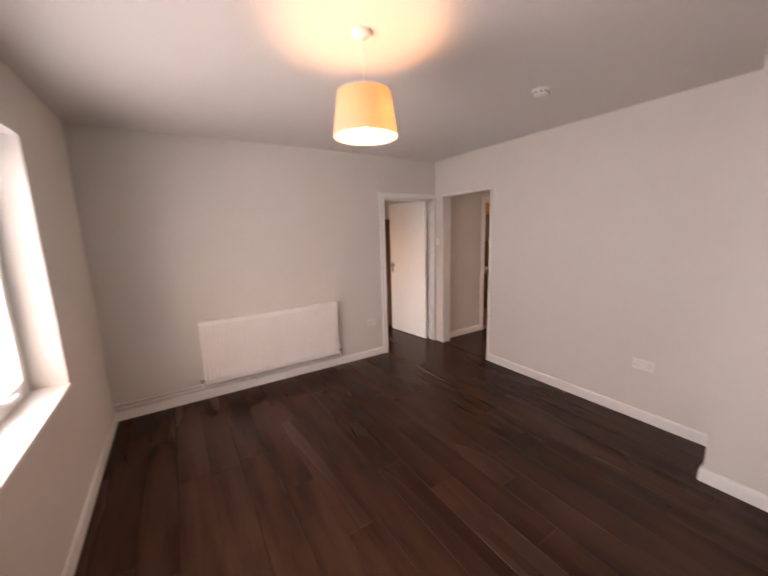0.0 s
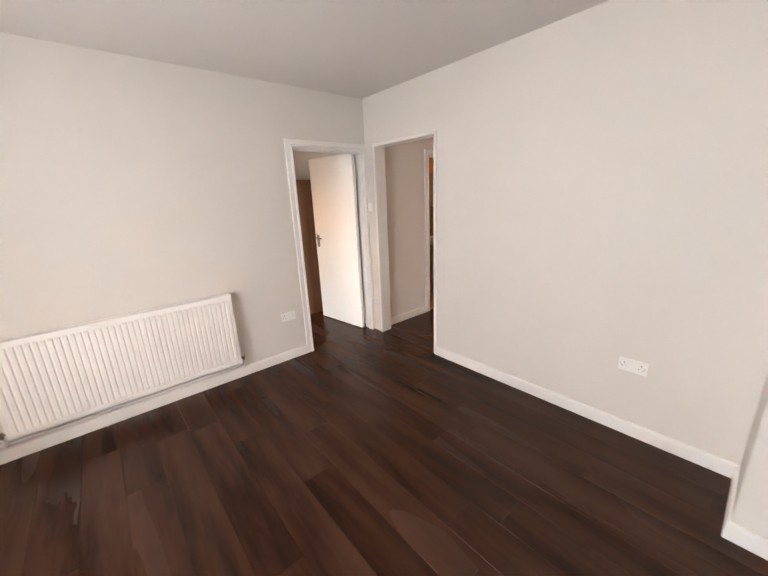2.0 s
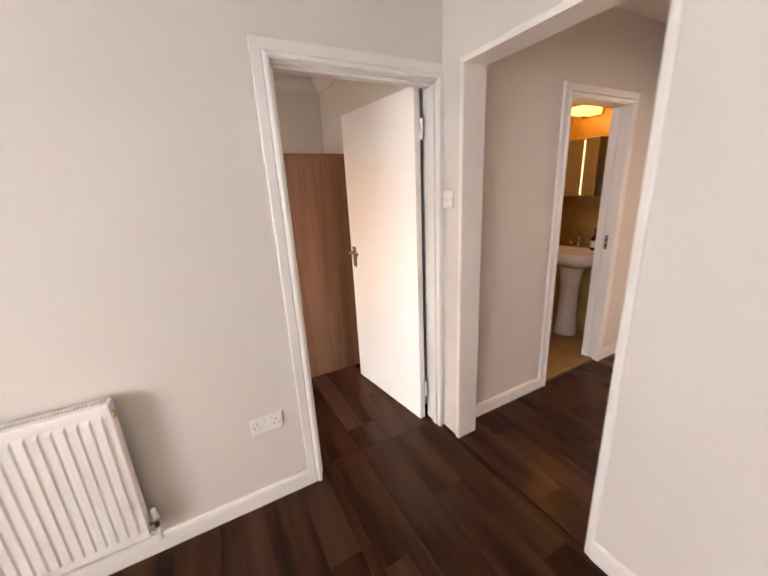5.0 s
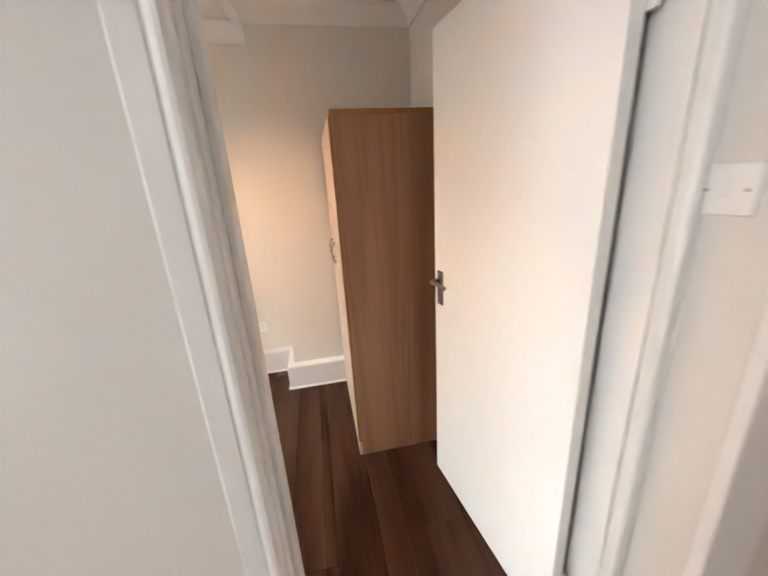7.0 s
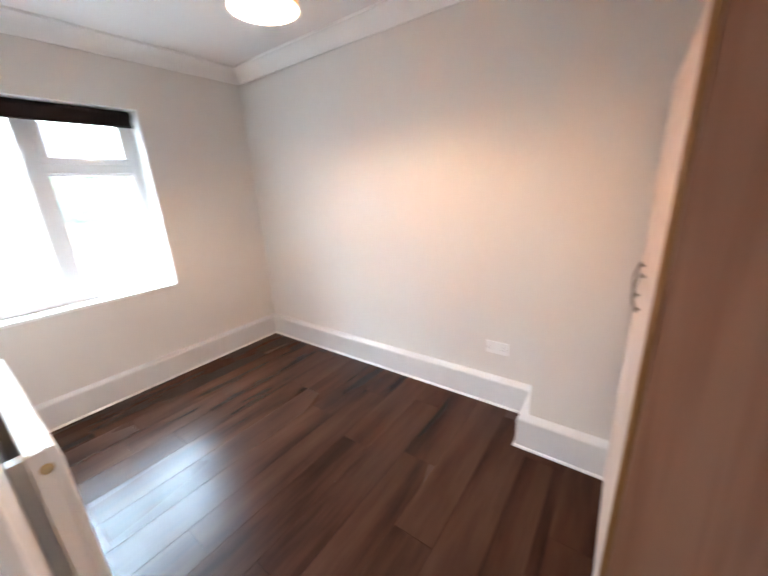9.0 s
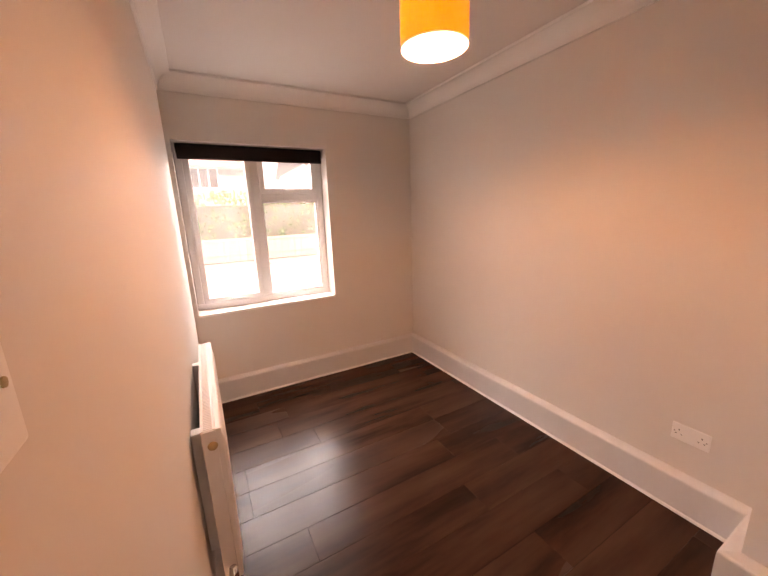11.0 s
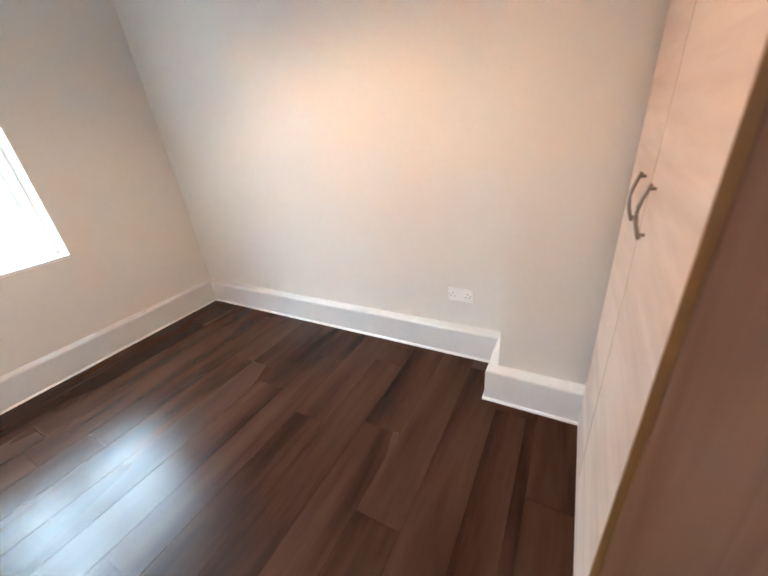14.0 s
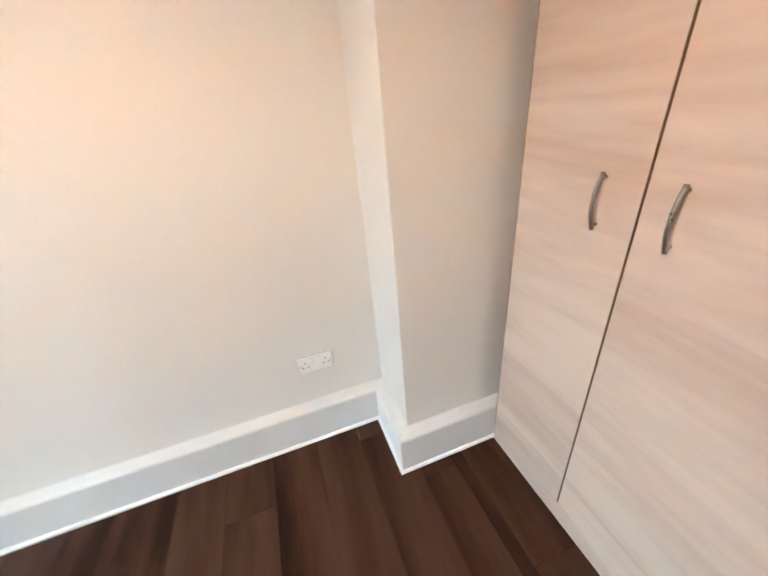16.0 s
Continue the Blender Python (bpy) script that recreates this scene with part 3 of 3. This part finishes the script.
ang = math.degrees(math.atan2(0.205 - 0.112, 0.843 - 0.098))
door = thing("door_1", pose(-0.108, 0.095, 0.010, 0, 0, ang), "white painted flush bedroom door standing open", "door")
door["kind"] = "structure"
leaf = part("leaf", boxed(0, 0.002, 0, 0.040, 0.757, 1.972, bevel=0.002), DOORW, door)
lever(door, 0.702, -1, -1)
lever(door, 0.702, 1, -1)
part("latch_plate", boxed(0.010, 0.7568, 0.98, 0.030, 0.7585, 1.11), NICKEL, door, "nickel latch plate")
for zz in (0.17, 1.72):
    hg = part("hinge", boxed(0.036, -0.018, zz, 0.044, 0.004, zz + 0.10, bevel=0.001), GLOSS, door, "hinge painted over in white")
    part("knuckle", lathe([(0, 0), (0.006, 0), (0.006, 0.1), (0, 0.1)], 12, pose(0.046, -0.008, zz)), GLOSS, hg, "", True)


# ---- windows ----
def window(name, xg, x_in, y0, y1, z0, z1, mullions, fan, label, glazing=GLASS):
    """A white plastic casement window; xg is the frame's inner face, x_in the room's wall face."""
    w = thing(name, pose(xg, 0, 0), label, "window")
    w["kind"] = "structure"
    d = 0.065
    f = 0.055
    fr = bmesh.new()
    box(fr, -d, y0, z0, 0, y1, z0 + f, bevel=0.006)
    box(fr, -d, y0, z1 - f, 0, y1, z1, bevel=0.006)
    box(fr, -d, y0, z0 + f, 0, y0 + f, z1 - f, bevel=0.006)
    box(fr, -d, y1 - f, z0 + f, 0, y1, z1 - f, bevel=0.006)
    frame_part = part("window_frame", fr, UPVC, w)
    edges = [y0 + f] + [v for mm in mullions for v in (mm - 0.03, mm + 0.03)] + [y1 - f]
    for mm in mullions:
        part("mullion", boxed(-d + 0.002, mm - 0.03, z0 + f, -0.002, mm + 0.03, z1 - f, bevel=0.006), UPVC, w)
    for k in range(0, len(edges), 2):
        a, b = edges[k], edges[k + 1]
        spans = [(z0 + f, z1 - f, True)]
        if k // 2 in fan:
            zt = fan[k // 2]
            part("transom", boxed(-d + 0.002, a, zt - 0.03, -0.002, b, zt + 0.03, bevel=0.006), UPVC, w)
            spans = [(z0 + f, zt - 0.03, False), (zt + 0.03, z1 - f, True)]
        for lo, hi, opens in spans:
            s = 0.042 if opens else 0.016
            sash = bmesh.new()
            out = 0.010 if opens else -0.010
            box(sash, -0.05, a, lo, out, b, lo + s, bevel=0.004)
            box(sash, -0.05, a, hi - s, out, b, hi, bevel=0.004)
            box(sash, -0.05, a, lo + s, out, a + s, hi - s, bevel=0.004)
            box(sash, -0.05, b - s, lo + s, out, b, hi - s, bevel=0.004)
            sh = part("sash" if opens else "glazing_bead", sash, UPVC, w)
            pane = part("pane", boxed(-0.034, a + s - 0.004, lo + s - 0.004, -0.028, b - s + 0.004, hi - s + 0.004), glazing, sh, "clear glass pane")
            pane.visible_shadow = False
            if opens:
                mid = (a + b) / 2
                hb = part("window_handle", boxed(out, mid - 0.035, lo + 0.010, out + 0.012, mid + 0.035, lo + 0.032, bevel=0.003), PLASTIC, sh, "white plastic window handle")
                part("grip", boxed(out + 0.012, mid - 0.02, lo + 0.012, out + 0.026, mid + 0.085, lo + 0.030, bevel=0.005), PLASTIC, hb)
    part("window_sill", boxed(0, y0 + 0.002, z0 - 0.018, x_in - xg + 0.012, y1 - 0.002, z0 + 0.004, bevel=0.004), GLOSS, w, "white painted window board")
    return w


window("window_1", -3.80, -3.64, 0.15, 1.295, 0.757, 2.06, [0.715], {1: 1.665}, "white plastic casement window with a small top light", HAZED)
window("window_2", -3.86, -3.70, -3.0, -1.05, 0.775, 2.14, [-2.35, -1.70], {1: 1.72}, "white plastic three-light living room window")
window("window_3", 4.90, 4.80, -1.4, 1.0, 0.62, 2.05, [-0.6, 0.2], {}, "white plastic window of the end room")



def roller_blind(m, width, r, drop, label):
    b = thing("roller_blind", m, label, "blind")
    part("roll", lathe([(0, 0), (r, 0), (r, width - 0.03), (0, width - 0.03)], 28, pose(0, -width / 2 + 0.015, 0, -90, 0, 0)), BLIND, b, "dark brown rolled cloth", False)
    part("hanging_cloth", boxed(r - 0.004, -width / 2 + 0.02, -r - drop, r - 0.001, width / 2 - 0.02, 0), BLIND, b)
    part("bottom_bar", tube([(r - 0.0025, -width / 2 + 0.02, -r - drop), (r - 0.0025, width / 2 - 0.02, -r - drop)], 0.008), BLIND, b, "", True)
    for s in (-1, 1):
        part("bracket", boxed(-0.028, s * (width / 2 - 0.012), -0.03, 0.028, s * (width / 2 - 0.002), 0.036, bevel=0.003), PLASTIC, b, "white plastic bracket")
    return b


roller_blind(pose(-3.735, 0.7225, 2.021), 1.135, 0.036, 0.036, "dark brown roller blind rolled up in the window")
roller_blind(pose(4.76, -0.2, 1.93, 0, 0, 180), 2.3, 0.035, 0.05, "dark roller blind over the end room window")


# ---- lamps ----
def pendant(m, drop, r0, r1, h, shade, label, cord_label):
    """A ceiling rose, a flex and a drum shade; the origin is on the ceiling, the shade's rim hangs drop below it."""
    p = thing("pendant_lamp", m, label, "pendant lamp")
    part("ceiling_rose", lathe([(0.048, 0), (0.050, -0.006), (0.047, -0.016), (0.036, -0.024), (0.014, -0.028), (0.008, -0.040), (0, -0.040)], 32), PLASTIC, p, "white plastic ceiling rose", True)
    part("flex", tube([(0, 0, -0.038), (0.001, 0, -0.1), (0, 0, -drop + h - 0.02)], 0.0035), PLASTIC, p, cord_label, True)
    part("lamp_holder", lathe([(0, 0.06), (0.012, 0.055), (0.018, 0.03), (0.019, 0), (0, 0)], 20, pose(0, 0, -drop + h - 0.06)), PLASTIC, p, "white plastic lamp holder", True)
    wall_ = 0.0012
    sh = part("shade", lathe([(r0, 0), (r1, h), (r1 - wall_, h), (r0 - wall_, 0), (r0, 0)], 64, pose(0, 0, -drop)), shade, p, "", True)
    # added white layer, so the inside looks bleached by the bulb's glare
    part("lining", lathe([(r0 - 0.002, 0.002), (r1 - 0.002, h - 0.002)], 64, pose(0, 0, -drop)), GLARE_LAYER, sh, "added white inner layer that imitates the bulb's glare", True)
    for r, z in ((r0, 0), (r1, h)):
        ring = [(r * math.cos(a), r * math.sin(a), -drop + z) for a in [k * 2 * math.pi / 48 for k in range(49)]]
        part("rim_wire", tube(ring, 0.0022, 6), PLASTIC, sh, "", True)
    for k in range(3):
        a = k * 2 * math.pi / 3 + 0.4
        part("spoke", tube([(0.018 * math.cos(a), 0.018 * math.sin(a), -drop + h - 0.05), (r1 * math.cos(a), r1 * math.sin(a), -drop + h - 0.004)], 0.0018, 6), PLASTIC, sh)
    part("bulb", lathe([(0, -0.068), (0.014, -0.064), (0.026, -0.05), (0.030, -0.034), (0.025, -0.016), (0.013, 0.004), (0.012, 0.012), (0, 0.012)], 24, pose(0, 0, -drop + h - 0.085)), BULB, p, "lit warm bulb", True).visible_shadow = False
    return p


pendant(pose(-2.265, -2.13, TOP), 0.442, 0.152, 0.124, 0.19, SHADE_A, "cream cloth pendant lampshade, lit, on a white flex", "white flex")
pendant(pose(-1.77, 1.045, TOP), 0.43, 0.117, 0.117, 0.205, SHADE_B, "amber cloth drum pendant lampshade, lit", "white flex")


def smoke_alarm(m, label):
    t = thing("smoke_alarm", m, label, "smoke alarm")
    part("base", lathe([(0, 0), (0.056, 0), (0.056, -0.008), (0.05, -0.012), (0, -0.012)], 32), PLASTIC, t, "", True)
    part("cover", lathe([(0.050, -0.011), (0.050, -0.016), (0.047, -0.030), (0.030, -0.037), (0, -0.038)], 32), PLASTIC, t, "", True)
    for k in range(10):
        part("vent_slot", boxed(0.0475, -0.009, -0.026, 0.051, 0.009, -0.021), DARK, t).matrix_local = pose(0, 0, 0, 0, 0, k * 36)
    return t


smoke_alarm(pose(-0.93, -2.13, TOP), "white round smoke alarm on the living room ceiling")
smoke_alarm(pose(1.90, -0.14, TOP), "white round smoke alarm on the hall ceiling")

# ---- wardrobe ----
wr = thing("wardrobe", pose(0, 0, 0), "wood-effect wardrobe with beech sides and two pale doors", "wardrobe")
WX0, WX1, WY0, WY1, WH = -0.575, -0.006, 1.028, 1.8065, 1.764
part("side_panel", boxed(WX0, WY0, 0, WX1, WY0 + 0.018, WH - 0.02, bevel=0.001, seg=1), WOODSIDE, wr, "beech-effect side panel")
part("side_panel", boxed(WX0, WY1 - 0.018, 0, WX1, WY1, WH - 0.02, bevel=0.001, seg=1), WOODSIDE, wr, "beech-effect side panel")
part("top_panel", boxed(WX0 - 0.012, WY0 - 0.003, WH - 0.02, WX1, WY1, WH, bevel=0.001, seg=1), EDGE, wr, "golden brown top board")
part("back_panel", boxed(WX1 - 0.008, WY0 + 0.018, 0.05, WX1, WY1 - 0.018, WH - 0.02), WOODSIDE, wr)
part("bottom_panel", boxed(WX0, WY0 + 0.018, 0.05, WX1 - 0.008, WY1 - 0.018, 0.068), WOODSIDE, wr)
part("plinth", boxed(WX0 - 0.016, WY0 + 0.001, 0, WX0 - 0.001, WY1 - 0.001, 0.085, bevel=0.001, seg=1), WOODDOOR, wr, "pale wood plinth")
for a, b, hy in ((WY0 + 0.001, 1.4595, 1.389), (1.4625, WY1 - 0.001, 1.548)):
    dr = part("wardrobe_door", boxed(WX0 - 0.019, a + 0.001, 0.088, WX0 - 0.001, b - 0.001, WH - 0.023, bevel=0.0015, seg=1), WOODDOOR, wr, "pale wood-effect door")
    for yy in (a, b):
        # golden banding on the outer near edge, dark brown strips along the other door gaps
        part("edge_strip", boxed(WX0 - 0.0185, yy - 0.0008, 0.09, WX0 - 0.0015, yy + 0.0009, WH - 0.025), EDGE if yy < 1.1 else GAP, dr, "golden edge banding" if yy < 1.1 else "dark brown strip along the door gap")
    arc = [(WX0 - 0.029 - 0.014 * math.sin(math.pi * k / 12), hy, 1.038 + 0.125 * k / 12) for k in range(13)]
    hd = part("handle", tube(arc, 0.0048), NICKEL, dr, "brushed nickel bow handle", True)
    for k in (1, 11):
        part("handle_post", tube([(WX0 - 0.018, hy, arc[k][2]), (arc[k][0], hy, arc[k][2])], 0.004), NICKEL, hd, "", True)


# ---- bathroom ----
bath = thing("wash_basin", pose(0, 0, 0), "white ceramic pedestal wash basin", "basin")
bm = bmesh.new()
N = 40


def basin_ring(bm, hx, hy, z, cx):
    out = []
    for i in range(N):
        a = 2 * math.pi * i / N
        c, s = math.cos(a), math.sin(a)
        out.append(bm.verts.new((cx + hx * math.copysign(abs(c) ** 0.55, c), 0.42 + hy * math.copysign(abs(s) ** 0.55, s), z)))
    return out


rings = [basin_ring(bm, *r) for r in ((0.10, 0.13, 0.70, 1.88), (0.19, 0.25, 0.76, 1.835), (0.215, 0.275, 0.80, 1.815), (0.215, 0.275, 0.862, 1.815), (0.21, 0.27, 0.868, 1.815), (0.165, 0.245, 0.868, 1.785), (0.155, 0.235, 0.855, 1.785), (0.12, 0.18, 0.77, 1.79), (0.03, 0.03, 0.75, 1.80))]
for a, b in zip(rings, rings[1:]):
    for i in range(N):
        bm.faces.new((a[i], a[(i + 1) % N], b[(i + 1) % N], b[i]))
bm.faces.new(rings[0])
bm.faces.new(rings[-1])
part("bowl", bm, CERAMIC, bath, "", True)
part("pedestal", lathe([(0, 0.014), (0.105, 0.014), (0.10, 0.05), (0.085, 0.25), (0.082, 0.5), (0.10, 0.66), (0.12, 0.73), (0, 0.73)], 32, pose(1.88, 0.42, 0)), CERAMIC, bath, "", True)
tap = thing("mixer_tap", pose(1.95, 0.42, 0.868), "chrome basin mixer tap", "tap")
part("tap_body", lathe([(0, 0), (0.024, 0), (0.022, 0.01), (0.020, 0.09), (0.022, 0.115), (0, 0.12)], 24), CHROME, tap, "", True)
part("spout", tube([(0, 0, 0.06), (-0.05, 0, 0.075), (-0.115, 0, 0.07), (-0.125, 0, 0.055)], 0.012), CHROME, tap, "", True)
part("tap_lever", tube([(0, 0, 0.118), (-0.02, 0, 0.14), (-0.075, 0, 0.15)], 0.007), CHROME, tap, "", True)
soap = thing("soap_dispenser", pose(1.93, 0.265, 0.868), "dark brown soap bottle with a pump and pale label", "soap bottle")
part("bottle", lathe([(0, 0), (0.030, 0), (0.032, 0.006), (0.032, 0.10), (0.026, 0.118), (0.012, 0.126), (0.012, 0.135), (0, 0.135)], 28), BOTTLE, soap, "", True)
part("label", lathe([(0.0325, 0.025), (0.0325, 0.085)], 28), LABELW, soap, "pale paper label", True)
part("pump", lathe([(0, 0.133), (0.014, 0.133), (0.014, 0.148), (0.005, 0.150), (0.005, 0.178), (0.012, 0.180), (0.012, 0.192), (0, 0.193)], 18), DARK, soap, "black pump", True)
part("nozzle", tube([(0, 0, 0.187), (-0.03, -0.01, 0.187), (-0.042, -0.014, 0.180)], 0.005), DARK, soap, "black nozzle", True)
cab = thing("mirror_cabinet", pose(0, 0, 0), "bathroom wall cabinet with mirrored doors", "cabinet")
part("cabinet_body", boxed(1.872, 0.285, 1.345, 2.015, 0.765, 1.825, bevel=0.002), surface("cabinet_grey", (0.11, 0.08, 0.06), 0.4, vary=0.1), cab, "dark brown cabinet body")
for a, b in ((0.286, 0.400), (0.404, 0.764)):
    part("mirror_door", boxed(1.852, a, 1.346, 1.870, b, 1.824, bevel=0.001, seg=1), MIRROR, cab, "mirrored door")
# no lamp: a glowing strip for the bright reflection at the mirror doors' edge
part("reflection_strip", boxed(1.849, 0.3985, 1.36, 1.853, 0.4055, 1.81), glowing("reflection_glow", (1.0, 0.8, 0.45), 0.35), cab, "glowing strip that imitates a bright reflection between the doors")
wl = thing("wall_light", pose(1.93, 0.46, 2.06), "round opal bathroom light, lit warm", "wall light")
part("back_plate", boxed(0.060, -0.09, -0.05, 0.086, 0.09, 0.05, bevel=0.004), CHROME, wl)
part("opal_bowl", lathe([(0, -0.048), (0.06, -0.042), (0.11, -0.022), (0.135, 0.006), (0.13, 0.012), (0.12, 0.006), (0, -0.02)], 36, pose(-0.06, 0, 0)), OPAL, wl, "glowing opal glass bowl", True).visible_shadow = False

# ---- outside ----
setting("ground", boxed(-400, -300, -0.6, 400, 300, -0.35), TARMAC, "grey tarmac street outside", "ground")
setting("pavement", boxed(-13.9, -60, -0.35, -3.96, 60, -0.24, bevel=0.01), PAVE, "pale concrete forecourt in front of the windows", "pavement")
setting("pavement_far", boxed(-17.0, -60, -0.35, -14.5, 60, -0.24, bevel=0.01), PAVE, "pale pavement across the street", "pavement")


def hedge(m, length, height, depth, seed):
    """A clipped hedge of many small leaf clumps about a twiggy core."""
    rnd = random.Random(seed)
    t = thing("hedge", m, "bright green clipped garden hedge", "hedge")
    bm = bmesh.new()
    for _ in range(4200):
        u, v, w = rnd.uniform(-length / 2, length / 2), rnd.uniform(-depth / 2, depth / 2), height * rnd.random() ** 0.6
        w *= 1 + 0.12 * noise.noise((u * 0.8, v, seed))
        s = rnd.uniform(0.05, 0.13)
        q = Euler((rnd.uniform(0, 6), rnd.uniform(0, 6), rnd.uniform(0, 6))).to_matrix()
        vs = [bm.verts.new(Vector((u, v, w)) + q @ Vector(c) * s) for c in ((-1, 0, 0), (0, -0.5, 0.2), (1, 0, 0), (0, 0.5, 0.2))]
        bm.faces.new(vs)
    part("leaves", bm, LEAF, t)
    part("stems", boxed(-length / 2 + 0.1, -depth * 0.25, 0, length / 2 - 0.1, depth * 0.25, height * 0.8, bevel=0.05), surface("twig", (0.05, 0.06, 0.02), 0.9, vary=0.3), t)
    return t


hedge(pose(-16.2, 3.4, -0.24, 0, 0, 90), 9.5, 2.85, 1.0, 3)
fence = thing("fence", pose(-15.5, 0, -0.24), "weathered grey timber front fence", "fence")
for i in range(40):
    part("slat", boxed(-0.01, -2 + i * 0.28, 0.05, 0.01, -1.735 + i * 0.28, 0.98, bevel=0.004, seg=1), TIMBER, fence)
for z in (0.3, 0.85):
    part("rail", boxed(0.012, -2.1, z, 0.05, 9.3, z + 0.07, bevel=0.004, seg=1), TIMBER, fence)


def house(m, w, d, eaves, ridge, label):
    h = thing("house", m, label, "house")
    part("wall", boxed(-d / 2, -w / 2, 0, d / 2, w / 2, eaves), BRICK, h, "pale rendered wall")
    bm = bmesh.new()
    pts = [(-d / 2 - 0.4, eaves - 0.1), (0, ridge), (d / 2 + 0.4, eaves - 0.1), (d / 2 + 0.4, eaves - 0.25), (0, ridge - 0.15), (-d / 2 - 0.4, eaves - 0.25)]
    a = [bm.verts.new((x, -w / 2 - 0.3, z)) for x, z in pts]
    b = [bm.verts.new((x, w / 2 + 0.3, z)) for x, z in pts]
    for i in range(6):
        bm.faces.new((a[i], a[(i + 1) % 6], b[(i + 1) % 6], b[i]))
    bm.faces.new(a)
    bm.faces.new(b)
    part("roof", bm, ROOF, h, "dark tiled pitched roof")
    for yy in (-w * 0.27, w * 0.22):
        for zz in (0.9, 3.6):
            wd = part("window", boxed(d / 2, yy - 0.8, zz, d / 2 + 0.06, yy + 0.8, zz + 1.25, bevel=0.01), UPVC, h, "white framed window")
            for k in (-1, 0, 1):
                part("pane", boxed(d / 2 + 0.05, yy + k * 0.5 - 0.21, zz + 0.1, d / 2 + 0.07, yy + k * 0.5 + 0.21, zz + 1.15), DARK, wd, "dark glass pane")
    part("front_door", boxed(d / 2, -0.45, 0, d / 2 + 0.05, 0.45, 2.1, bevel=0.01), UPVC, h, "white front door")
    return h


house(pose(-27, 11.5, -0.3), 9, 8, 5.2, 8.4, "pale rendered semi-detached house with a tiled roof")
house(pose(-28, -1.0, -0.3), 9, 8, 5.0, 8.0, "pale rendered semi-detached house with a tiled roof")


# ---- bathroom wall tiles ----
tile_mesh = boxed(-0.006, 0.0015, 0.0015, 0.006, 0.5985, 0.2985, bevel=0.0015, seg=1)
me_tile = bpy.data.meshes.new("tile")
tile_mesh.to_mesh(me_tile)
tile_mesh.free()
me_tile.materials.append(STONE)
tiled = bpy.data.objects["wall_bathroom_end"]
back = bpy.data.objects["wall_bathroom_back"]
for r in range(8):
    for c in range(3):
        ob = new("tile", me_tile)
        ob.parent = tiled
        ob.location = (2.022, 0.065 + c * 0.6, 0.014 + r * 0.3)
    for c in range(2):
        ob = new("tile", me_tile)
        ob.parent = back
        ob.location = (0.87 + c * 0.6 + 0.575, 1.872, 0.014 + r * 0.3)
        ob.rotation_euler = (0, 0, radians(90))

# ---- floor planks ----
AREAS = ((-3.70, -4.8, -0.805, 0.0), (-0.033, -4.8, 0.0, 0.0), (-0.805, -4.8, -0.033, 2.17), (-0.84, 0.0, -0.805, 0.12),
         (-3.64, 0.12, -0.805, 2.17), (-0.033, 0.12, 0.02, 2.17), (0.0, -1.05, 2.15, -0.06))
rng = random.Random(7)
PW, PL = 0.1915, 1.285
# row number: where a board ends, in the living room (0) and in the bedroom (1)
ENDS = {(6, 0): -1.66, (7, 0): -2.16, (10, 0): -2.16, (6, 1): 0.288, (5, 1): 0.77, (8, 1): 1.45, (11, 1): 1.89}
for k, side in itertools.product(range(32), (0, 1)):
    xa, xb = -3.822 + k * PW, -3.822 + (k + 1) * PW
    start = ENDS.get((k, side), rng.uniform(0, PL)) - 6 * PL
    low_y, high_y = ((-4.8, 0.06), (0.06, 2.17))[side]
    for n in range(12):
        y = start + n * PL
        for ax0, ay0, ax1, ay1 in AREAS:
            x0, x1, y0, y1 = max(xa, ax0), min(xb, ax1), max(y, ay0, low_y), min(y + PL, ay1, high_y)
            if x1 - x0 < 0.012 or y1 - y0 < 0.012:
                continue
            hx, hy = (x1 - x0) / 2 - 0.0004, (y1 - y0) / 2 - 0.0004
            c = 0.0009
            vs = [(sx * hx, sy * hy, -0.012) for sx, sy in ((-1, -1), (1, -1), (1, 1), (-1, 1))]
            vs += [(sx * hx, sy * hy, -c) for sx, sy in ((-1, -1), (1, -1), (1, 1), (-1, 1))]
            vs += [(sx * (hx - c), sy * (hy - c), 0) for sx, sy in ((-1, -1), (1, -1), (1, 1), (-1, 1))]
            fs = [(8, 9, 10, 11)] + [(a + i, a + (i + 1) % 4, a + 4 + (i + 1) % 4, a + 4 + i) for a in (0, 4) for i in range(4)]
            me = bpy.data.meshes.new("plank")
            me.from_pydata(vs, [], fs)
            me.materials.append(FLOOR)
            ob = new("plank", me)
            ob.parent = floor
            ob.location = ((x0 + x1) / 2, (y0 + y1) / 2, 0)
